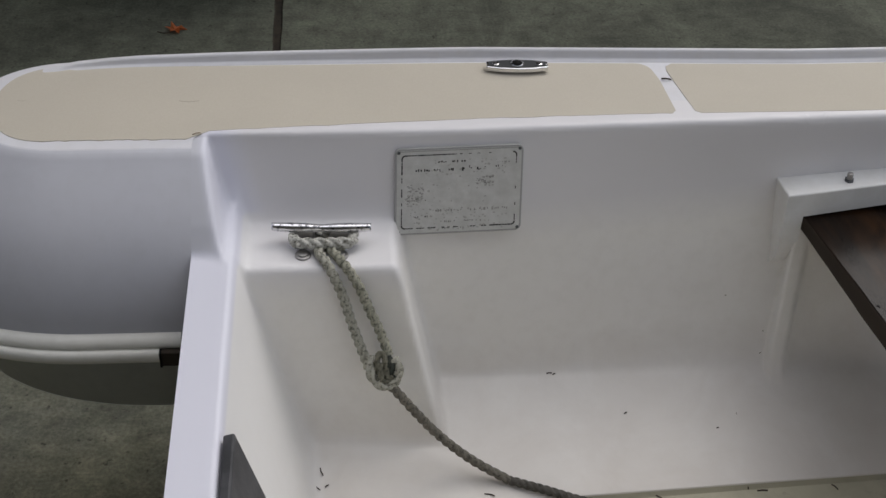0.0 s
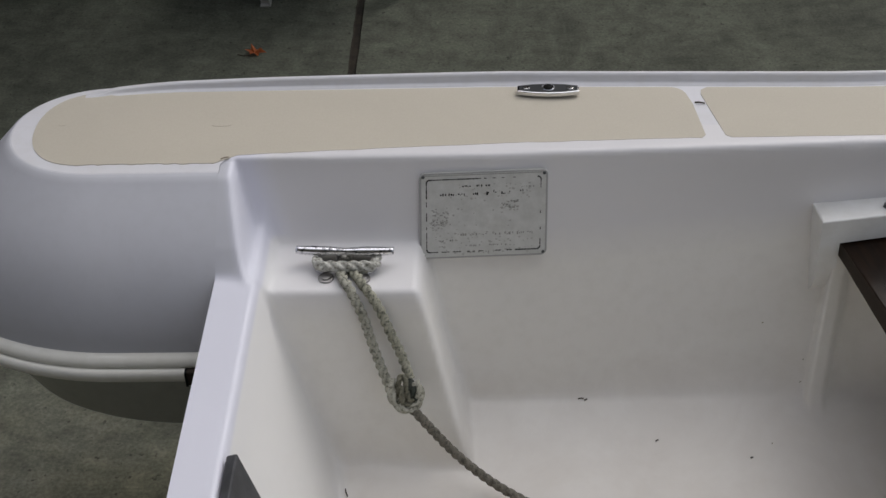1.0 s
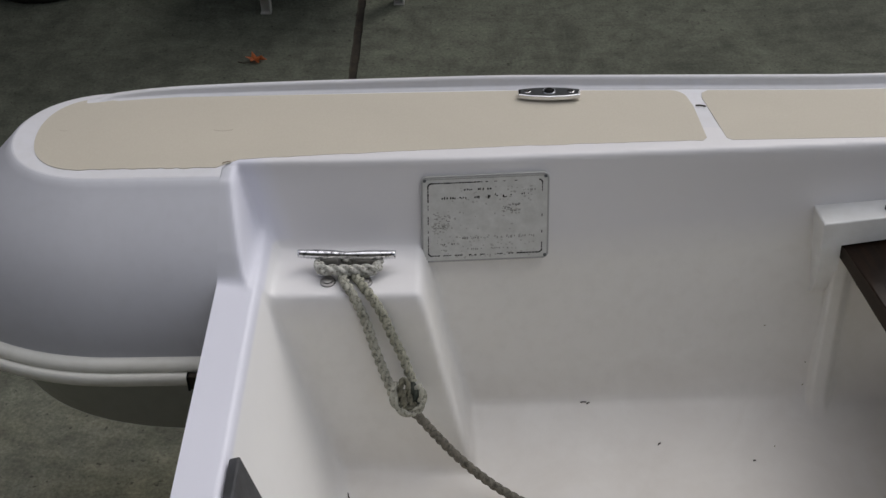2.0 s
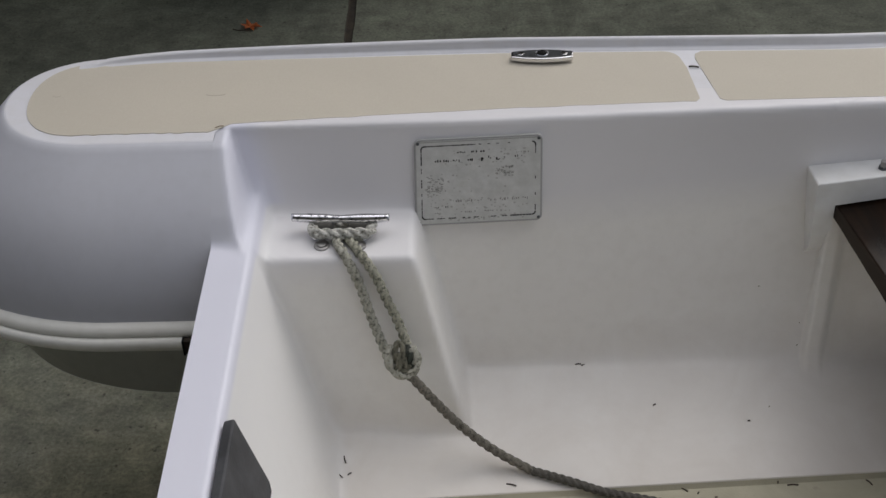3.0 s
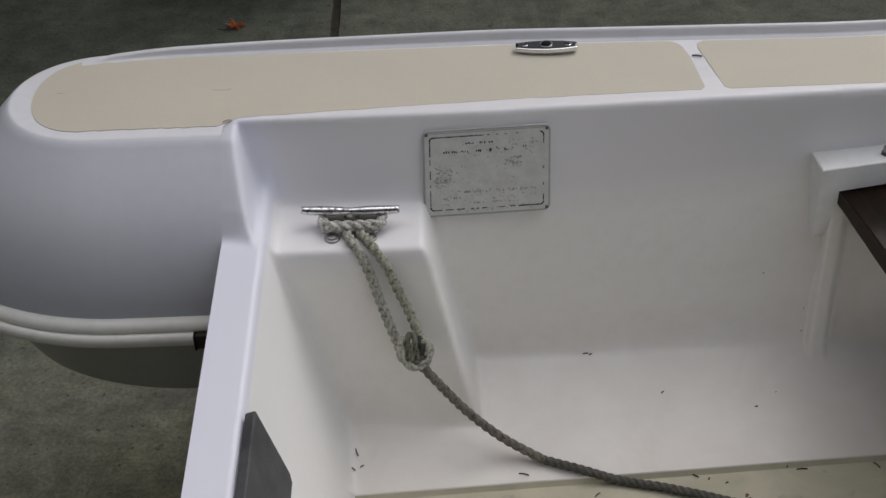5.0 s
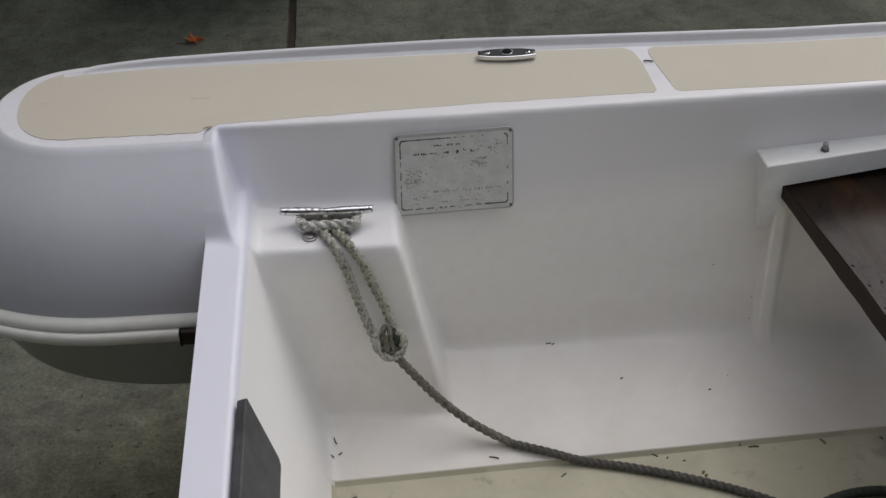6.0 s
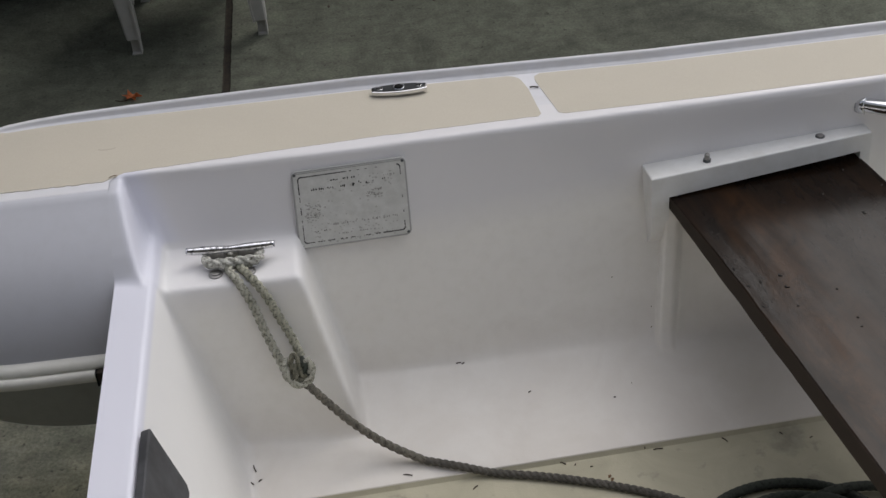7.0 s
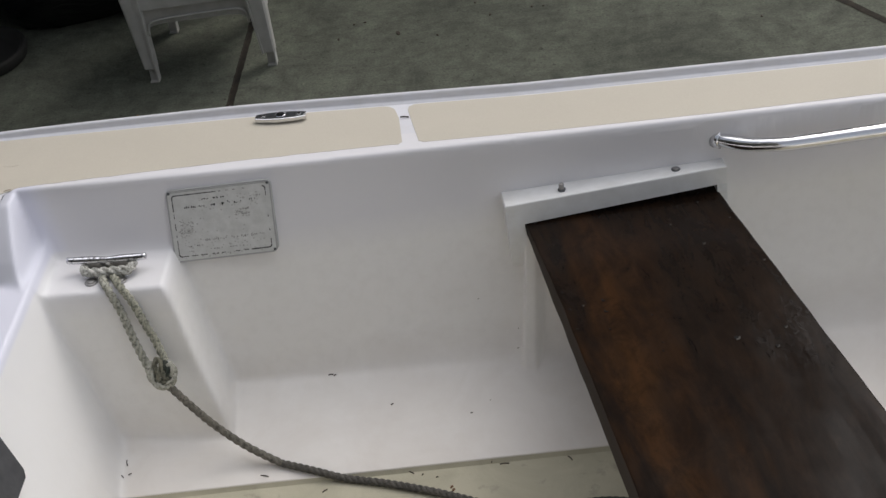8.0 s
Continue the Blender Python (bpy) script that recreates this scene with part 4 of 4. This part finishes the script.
for x, y, r in ((0.223, -0.316, 0.0030), (0.285, -0.313, 0.0018), (0.264, -0.344, 0.0020), (0.305, -0.176, 0.0016), (0.263, -0.023, 0.0013), (0.213, -0.063, 0.0014), (0.243, -0.118, 0.0018), (0.293, -0.072, 0.0012), (0.06, -0.20, 0.0012)):
    hole = part("nail_hole", disc(x, y, 0.4262, r, 0.0010, 9), BLACK, thwart, "small dark hole", smooth=False)
    part("splinter", prism([(x + r * k * math.cos(a), y + r * k * math.sin(a)) for k, span in ((1.7, (4.4, 5.0, 5.7, 6.4)), (1.0, (6.4, 5.7, 5.0, 4.4))) for a in span], 0.4262, 0.4274), SPLINTER, hole, smooth=False)

# torn notches along the near edge and gouges in the worn stretch
for x, y, r, turn in ((0.0385, -0.168, 0.0042, 40), (0.0405, -0.205, 0.0046, 30), (0.0415, -0.246, 0.0036, 50), (0.0900, -0.196, 0.0050, 200), (0.0880, -0.218, 0.0056, 215), (0.0830, -0.256, 0.0026, 190), (0.1400, -0.243, 0.0028, 210), (0.1350, -0.300, 0.0024, 30), (0.1320, -0.316, 0.0022, 60)):
    arc = [(r * math.cos(radians(a)), 0.62 * r * math.sin(radians(a))) for a in range(-70, 71, 20)] + [(0.62 * r * math.cos(radians(a)), 0.40 * r * math.sin(radians(a))) for a in range(60, -61, -20)]
    cs, sn = math.cos(radians(turn)), math.sin(radians(turn))
    part("gouge", prism([(x + cs * px - sn * py, y + sn * px + cs * py) for px, py in arc], 0.4255, 0.4272), BLACK, thwart, "small dark torn gouge", smooth=False)

# ---- grab rail ----
rail = new("grab_rail")
rail.parent, rail["label"] = boat, "polished stainless grab rail"
pts = spline([(0.742, 0.100, 0.495), (0.757, 0.0865, 0.4955), (0.775, 0.0725, 0.4965), (0.796, 0.060, 0.498), (0.822, 0.050, 0.501), (0.856, 0.046, 0.5025), (0.98, 0.052, 0.506), (1.22, 0.068, 0.508), (1.25, 0.077, 0.508), (1.27, 0.100, 0.508)], 0.006)
verts, faces = tube(pts, 0.0100, 18)
mesh_object("tube", verts, faces, CHROME, rail)
hit = next(i for i, p in enumerate(pts) if liner_z(p.x, np.array([p.y]))[0] < p.z)
way = (pts[hit + 1] - pts[hit - 1]).normalized()
verts, faces = tube([pts[hit] + way * d for d in (-0.020, -0.0105, -0.0092, -0.0086)], 0.0132, 28)
mesh_object("flange", verts, faces, CHROME, rail)


# ---- mooring rope ----
def ground_at(x, y):
    return float(liner_z(float(x), np.array([max(float(y), YC)]))[0])


rope = thing("mooring_rope", "weathered three-strand rope tied round the cleat with an eye knot", "rope")
R = 0.0050


def cord(name, pts, mat, parent, r=R, step=0.0012, label="", closed=False, pitch=0.0098, depth=0.55):
    s = spline(pts, step)
    verts, faces = tube(s, r, 24, 3, depth, pitch, closed)
    return mesh_object(name, verts, faces, mat, parent, label)


# turns round the cleat's foot
def turn_round(x0, x1, y0, y1, z, sag):
    """A long loop round the cleat's foot."""
    m = (y0 + y1) / 2
    front = [(x0 + (x1 - x0) * u, y0 - 0.001 * math.sin(math.pi * u), z - sag * math.sin(math.pi * u)) for u in (0.05, 0.28, 0.5, 0.72, 0.95)]
    back = [(x1 - (x1 - x0) * u, y1, z - 0.0065) for u in (0.15, 0.5, 0.85)]
    pts = front + [(x1, m, z - 0.0015)] + back + [(x0, m, z - 0.0015)]
    return pts + [front[0]]


cord("wrap", turn_round(-0.1205, -0.0535, -0.0515, -0.0270, 0.4622, 0.0008), BLEACHED, rope, 0.0056, pitch=0.0125)
cord("wrap", [(-0.0560, -0.0400, 0.4560), (-0.0600, -0.0480, 0.4552), (-0.0680, -0.0520, 0.4550), (-0.0760, -0.0505, 0.4552)], ROPE, rope, R * 0.9)
# the two legs of the eye
cord("standing_leg", [(-0.0945, -0.046, 0.4548), (-0.0930, -0.055, 0.4552), (-0.0902, -0.0668, 0.4562), (-0.0845, -0.0780, 0.4560), (-0.0778, -0.0870, 0.4470), (-0.0671, -0.0977, 0.4234), (-0.0574, -0.1115, 0.3936), (-0.0479, -0.1234, 0.3678), (-0.0390, -0.1340, 0.3450)], ROPE, rope)
cord("standing_leg", [(-0.0840, -0.046, 0.4548), (-0.0790, -0.056, 0.4552), (-0.0723, -0.0677, 0.4562), (-0.0670, -0.0780, 0.4560), (-0.0585, -0.0864, 0.4480), (-0.0482, -0.0940, 0.4313), (-0.0375, -0.1050, 0.4076), (-0.0262, -0.1158, 0.3843), (-0.0165, -0.1280, 0.3580)], GREENED, rope)
# the knot: collar, bight and a dark cord standing for its hollow's shade
cord("knot_turn", [(-0.0385, -0.1290, 0.3600), (-0.0382, -0.1375, 0.3485), (-0.0350, -0.1440, 0.3385), (-0.0225, -0.1485, 0.3300), (-0.0095, -0.1455, 0.3355), (-0.0060, -0.1385, 0.3470), (-0.0115, -0.1310, 0.3570)], ROPE, rope, 0.0049, pitch=0.016)
cord("knot_turn", [(-0.0300, -0.1400, 0.3420), (-0.0305, -0.1365, 0.3520), (-0.0290, -0.1330, 0.3620), (-0.0250, -0.1315, 0.3655), (-0.0218, -0.1345, 0.3600), (-0.0205, -0.1400, 0.3490), (-0.0180, -0.1450, 0.3400)], MILDEW, rope, 0.0031, pitch=0.012)
cord("knot_turn", [(-0.0270, -0.1375, 0.3560), (-0.0262, -0.1430, 0.3460), (-0.0255, -0.1465, 0.3370)], MILDEW, rope, 0.0033, pitch=0.012)
cord("knot_turn", [(-0.0305, -0.1425, 0.3400), (-0.0245, -0.1450, 0.3360), (-0.0175, -0.1445, 0.3370), (-0.0125, -0.1420, 0.3400)], MILDEW, rope, 0.0042, pitch=0.012)
cord("shade_core", [(-0.0195, -0.1290, 0.3590), (-0.0165, -0.1335, 0.3535), (-0.0130, -0.1375, 0.3460), (-0.0118, -0.1405, 0.3390)], GREENLINE, rope, 0.0055, label="dark cord standing for the shade in the knot's hollow")
# the lead down to the sole
lead = [(-0.0180, -0.1465, 0.3320), (-0.0095, -0.1500, 0.3240), (0.010, -0.157, 0.300), (0.032, -0.162, 0.272), (0.058, -0.168, 0.246), (0.085, -0.175, 0.226)]
for x, y in ((0.122, -0.185), (0.165, -0.197), (0.21, -0.207), (0.26, -0.218), (0.31, -0.232), (0.36, -0.249), (0.41, -0.270), (0.455, -0.296), (0.49, -0.33)):
    lead.append((x, y, ground_at(x, y) + R * 1.05))
cord("lead", lead[:7], LINE, rope, R * 1.0, label="grimy grey rope lead", depth=0.38, pitch=0.011)
cord("lead", lead[6:], DARKLINE, rope, R * 1.0, label="dark dirt-blackened rope lead", depth=0.35, pitch=0.009)

coil = thing("rope_coil", "dark green rope lying in loose loops on the sole", "rope coil")
rng = random.Random(5)
for k, (cx, cy, rx, ry, a0, a1) in enumerate(((0.558, -0.365, 0.122, 0.094, 205, -60), (0.56, -0.38, 0.085, 0.085, 215, -140), (0.665, -0.375, 0.105, 0.082, 170, -80), (0.42, -0.375, 0.062, 0.072, 190, -30), (0.60, -0.395, 0.07, 0.065, 180, -200))):
    pts = []
    for a in np.linspace(a0, a1, 26):
        x, y = cx + rx * math.cos(radians(a)), cy + ry * math.sin(radians(a))
        pts.append((x, y, ground_at(x, y) + 0.0066 + 0.009 * k * (0.6 + 0.4 * math.sin(radians(a * 2 + 60 * k)))))
    cord("loop", pts, GREENLINE, coil, 0.0064, 0.003, pitch=0.009, depth=0.18)

# ---- debris in the boat ----
def needle(x, y, z, length, turn, thick=0.00076, mat=NEEDLE, name="pine_needle", label="short dark dry pine needle"):
    c = 0.05 * length
    verts, faces = tube(spline([(-length / 2, 0, 0), (0, c, 0.0004), (length / 2, 0, 0)], length / 6), thick, 6)
    ob = mesh_object(name, verts, faces, mat)
    ob.matrix_basis = pose(x, y, z + thick, 0, 0, turn)
    return tagged(ob, label, "needle", "fallen needles")


for x, y, l, a in ((0.184, -0.042, 0.007, 5), (0.190, -0.043, 0.004, 30), (0.273, -0.094, 0.004, 40), (0.385, -0.112, 0.003, 10), (-0.096, -0.173, 0.013, 105), (-0.100, -0.194, 0.007, 130), (-0.090, -0.191, 0.005, 40),
                   (0.098, -0.200, 0.012, -15), (0.427, -0.189, 0.013, 0), (0.298, -0.197, 0.012, -30), (0.517, -0.184, 0.010, -55), (0.593, -0.182, 0.005, -60), (0.630, -0.194, 0.004, 20), (-0.075, -0.248, 0.007, 20), (0.182, -0.224, 0.008, 40), (0.315, -0.202, 0.003, 60), (0.41, -0.186, 0.004, 80), (0.335, -0.208, 0.003, 10)):
    needle(x, y, ground_at(x, y), l, a)
for x, y, l, a in ((0.456, -0.0142, 0.0030, 40), (0.412, -0.0924, 0.0022, 70), (0.406, 0.0132, 0.0022, 20), (0.459, 0.0010, 0.0020, 90)):
    needle(x, y, ground_at(x, y), l, a, 0.0005, SPECK, "dirt_speck", "tiny olive-brown dirt speck on white gelcoat")
needle(-0.226, 0.0395, DECK + 0.0006, 0.010, 22, 0.0004, BROWN)
needle(0.326, 0.1440, DECK - 0.0042, 0.012, -12, 0.0010, name="twig", label="small dark twig on the side deck")
for x, y in ((0.355, -0.227), (0.3575, -0.2325)):
    bit = prism([(-0.0026, -0.0012), (0.0004, -0.0024), (0.0014, -0.0006), (0.0032, 0.0004), (0.0010, 0.0022), (-0.0006, 0.0012), (-0.0024, 0.0014)], 0, 0.0012, 0.0003)
    ob = part("leaf_scrap", bit, BROWN_SCRAP, smooth=False)
    ob.matrix_basis = pose(x, y, ground_at(x, y), 8, 12, 60 * x * 10)
    tagged(ob, "tiny crumpled brown leaf scrap on the sole", "leaf", "scraps")
chip = part("paint_chip", prism(rounded(-0.1905, -0.1875, -0.412, -0.401, 0.0014, 3), 0.467, 0.4694), NEEDLE, boat, "dark chip in the transom's top edge")


# ---- on the slab ----
def maple_leaf(x, y, turn):
    bm = bmesh.new()
    tips = [(0.0, 0.024), (0.006, 0.012), (0.021, 0.014), (0.012, 0.003), (0.019, -0.009), (0.006, -0.007), (0.001, -0.014), (-0.006, -0.007), (-0.019, -0.008), (-0.012, 0.003), (-0.021, 0.015), (-0.006, 0.012)]
    mid = bm.verts.new((0, 0, 0.003))
    ring = [bm.verts.new((px, py, 0.001 + 0.009 * abs(math.sin(i * 1.7)))) for i, (px, py) in enumerate(tips)]
    for i in range(len(ring)):
        bm.faces.new((mid, ring[i], ring[(i + 1) % len(ring)]))
    bmesh.ops.solidify(bm, geom=bm.faces[:], thickness=0.0006)
    leaf = thing("maple_leaf", "curled orange-brown fallen maple leaf on concrete", "leaf", (x, y, 0.0))
    part("blade", bm, LEAF, leaf, smooth=False)
    verts, faces = tube(spline([(0, -0.012, 0.003), (-0.012, -0.02, 0.002), (-0.026, -0.022, 0.0015)], 0.004), 0.0009, 6)
    mesh_object("stalk", verts, faces, NEEDLE, leaf)
    leaf.rotation_euler = (0, 0, radians(turn))


maple_leaf(-0.395, 1.172, -35)


def resin_chair():
    """Small moulded chair: tapered channel legs with a stepped foot, arched aprons, seat and back."""
    c = thing("resin_chair", "small white moulded plastic chair standing on concrete", "chair", (-0.254, 1.387, 0.0))
    H = 0.235

    def leg(fx, fy, tx, ty):
        bm = bmesh.new()
        rings = []
        for z, w, d in ((0.036, 0.0143, 0.0135), (0.0375, 0.0150, 0.0145), (0.14, 0.0190, 0.018), (H, 0.0235, 0.022)):
            u = z / H
            cx, cy = fx + (tx - fx) * u, fy + (ty - fy) * u
            rings.append([bm.verts.new((cx + px * w, cy + py * d, z)) for px, py in ((-1, -0.7), (-0.75, -1), (0.75, -1), (1, -0.7), (1, 0.7), (0.75, 1), (-0.75, 1), (-1, 0.7))])
        for a, b in zip(rings, rings[1:]):
            for k in range(8):
                bm.faces.new((a[k], a[(k + 1) % 8], b[(k + 1) % 8], b[k]))
        bm.faces.new(rings[0][::-1])
        bm.faces.new(rings[-1])
        shank = part("leg", bm, RESIN, c, smooth=False)
        # raised flange down the leg's inner front edge
        s = 1 if fx < 0 else -1
        ribs = []
        for z, w, d in ((0.036, 0.0135, 0.0135), (0.14, 0.0180, 0.018), (H, 0.0225, 0.022)):
            u = z / H
            cx, cy = fx + (tx - fx) * u + s * w, fy + (ty - fy) * u - d
            ribs.append([(cx - 0.0022, cy + 0.012, z), (cx + 0.0022, cy + 0.012, z), (cx + 0.0022, cy - 0.0055, z), (cx - 0.0022, cy - 0.0055, z)])
        rv = [q for ring in ribs for q in ring]
        rf = [(4 * i + k, 4 * i + (k + 1) % 4, 4 * i + 4 + (k + 1) % 4, 4 * i + 4 + k) for i in range(2) for k in range(4)] + [(3, 2, 1, 0), (8, 9, 10, 11)]
        mesh_object("leg_flange", rv, rf, RESIN, shank, smooth=False)
        # cut-away channel foot: recessed web, one flange and a bottom lip
        part("foot_web", box(fx - 0.0105, fx + 0.0080, fy - 0.0005, fy + 0.0105, 0.003, 0.0375), RESIN, shank, smooth=False)
        part("foot_flange", box(fx + 0.0080, fx + 0.0115, fy - 0.0115, fy + 0.0110, 0.003, 0.0375, 0.0006), RESIN, shank, smooth=False)
        part("foot_lip", box(fx - 0.0110, fx + 0.0115, fy - 0.0115, fy + 0.0110, 0.0, 0.003, 0.0006), RESIN, shank, smooth=False)

    leg(-0.141, -0.014, -0.156, 0.0)
    leg(0.141, 0.013, 0.13, 0.02)
    leg(-0.140, 0.24, -0.142, 0.22)
    leg(0.088, 0.265, 0.100, 0.24)

    def apron(a, b, drop):
        d = Vector(b) - Vector(a)
        nrm = Vector((-d.y, d.x, 0)).normalized() * 0.0055
        bm = bmesh.new()
        rows = []
        for i in range(17):
            u = i / 16
            low = drop - 0.031 * (1 - abs(2 * u - 1) ** 9)
            p = Vector(a) + d * u
            rows.append([bm.verts.new((p.x + s * nrm.x, p.y + s * nrm.y, z)) for s, z in ((-1, H), (1, H), (1, H - 0.03 - max(0.0, low)), (-1, H - 0.03 - max(0.0, low)))])
        for p, q in zip(rows, rows[1:]):
            for k in range(4):
                bm.faces.new((p[k], p[(k + 1) % 4], q[(k + 1) % 4], q[k]))
        bm.faces.new(rows[0])
        bm.faces.new(rows[-1][::-1])
        part("apron", bm, RESIN, c, smooth=False)

    apron((-0.15, -0.002, 0), (0.12, 0.018, 0), 0.095)
    rim = spline([(-0.128, -0.013, 0.118), (-0.124, -0.013, 0.140), (-0.110, -0.012, 0.152), (-0.05, -0.006, 0.156), (0.05, 0.001, 0.157), (0.092, 0.004, 0.154), (0.106, 0.005, 0.140), (0.108, 0.005, 0.118)], 0.006)
    part("front_rim", box(-0.150, 0.128, -0.013, 0.0, 0.184, H - 0.003, 0.003), RESIN, c, smooth=False).data.transform(Matrix.Rotation(0.074, 4, "Z"))
    verts, faces = tube(rim, 0.0032, 8)
    mesh_object("arch_bead", verts, faces, RESIN, c)
    apron((-0.142, 0.23, 0), (0.112, 0.24, 0), 0.095)
    apron((-0.155, 0.0, 0), (-0.14, 0.23, 0), 0.09)
    apron((0.12, 0.02, 0), (0.112, 0.24, 0), 0.09)
    part("seat", prism(rounded(-0.175, 0.14, -0.025, 0.26, 0.03), H - 0.002, H + 0.014, 0.004), RESIN, c, smooth=False)
    bm = prism(rounded(-0.15, 0.12, 0.0, 0.27, 0.05), 0, 0.014, 0.004)
    back = part("backrest", bm, RESIN, c, smooth=False)
    back.matrix_basis = pose(0, 0.245, H + 0.005, 76, 0, 0)


resin_chair()


def sack(x, y, w, d, h, seed):
    """A slumped bag: a displaced rounded lump, flat below."""
    bm = bmesh.new()
    bmesh.ops.create_icosphere(bm, subdivisions=4, radius=1)
    for q in bm.verts:
        p = q.co.copy()
        k = 1 + 0.16 * noise.noise(p * 1.7 + Vector((seed, 0, 0))) + 0.06 * noise.noise(p * 5 + Vector((0, seed, 0)))
        q.co = Vector((p.x * w * k, p.y * d * k, max(0.0, (p.z * 0.62 + 0.5)) * h * k))
    s = part("rubbish_sack", bm, SACK)
    s.location = (x, y, 0)
    tagged(s, "slumped black plastic sack in the shade", "sack", "sacks on the slab")


sack(-0.70, 1.86, 0.30, 0.24, 0.40, 1.0)
sack(-0.36, 1.93, 0.20, 0.18, 0.32, 4.0)
sack(-1.15, 2.05, 0.32, 0.28, 0.40, 7.0)

tray = thing("rubber_tray", "shallow dark round rubber tray on concrete", "tray", (-0.905, 1.565, 0))
prof = [(0.0, 0.004), (0.11, 0.004), (0.122, 0.008), (0.128, 0.030), (0.134, 0.034), (0.141, 0.032), (0.143, 0.026), (0.138, 0.004), (0.130, 0.0), (0.0, 0.0)]
verts = [(r * math.cos(2 * math.pi * i / 48), r * math.sin(2 * math.pi * i / 48), z) for i in range(48) for r, z in prof]
m = len(prof)
faces = [(i * m + k, ((i + 1) % 48) * m + k, ((i + 1) % 48) * m + k + 1, i * m + k + 1) for i in range(48) for k in range(m - 1)]
mesh_object("pan", verts, faces, POT, tray)


# second joint: a dark strip laid just over the slab
bm = bmesh.new()
rng = random.Random(8)
way = Vector((0.50, -0.866))
edge_a, edge_b = [], []
for i in range(40):
    p = Vector((1.035, 1.775)) + way * 0.04 * i
    edge_a.append(bm.verts.new((p.x + 0.013 + rng.uniform(-0.002, 0.002), p.y, 0.0009)))
    edge_b.append(bm.verts.new((p.x - 0.013 + rng.uniform(-0.002, 0.002), p.y, 0.0009)))
for i in range(39):
    bm.faces.new((edge_a[i], edge_a[i + 1], edge_b[i + 1], edge_b[i]))
tagged(part("slab_joint", bm, JOINT, smooth=False), "dirt-filled second joint across the concrete", "crack", kind="structure")


def litter(x, y, size, seed):
    r = random.Random(seed)
    ring = [(size * r.uniform(0.6, 1.2) * math.cos(a), size * 0.55 * r.uniform(0.6, 1.2) * math.sin(a)) for a in np.linspace(0, 2 * math.pi, 8)[:-1]]
    ob = part("leaf_crumb", prism(ring, 0, 0.0022, 0.0), NEEDLE, smooth=False)
    ob.matrix_basis = pose(x, y, 0.0, 0, 0, r.uniform(0, 180))
    tagged(ob, "small dark dry leaf crumb on concrete", "leaf", "crumbs on the slab")


for i, (x, y, size) in enumerate(((0.185, 1.491, 0.010), (0.41, 1.541, 0.006), (0.373, 1.615, 0.004), (0.513, 1.561, 0.005), (0.542, 1.56, 0.004), (1.041, 1.39, 0.004), (0.039, 1.489, 0.005), (0.072, 1.561, 0.004), (0.1, 1.567, 0.004), (0.282, 1.461, 0.004))):
    litter(x, y, size, i)
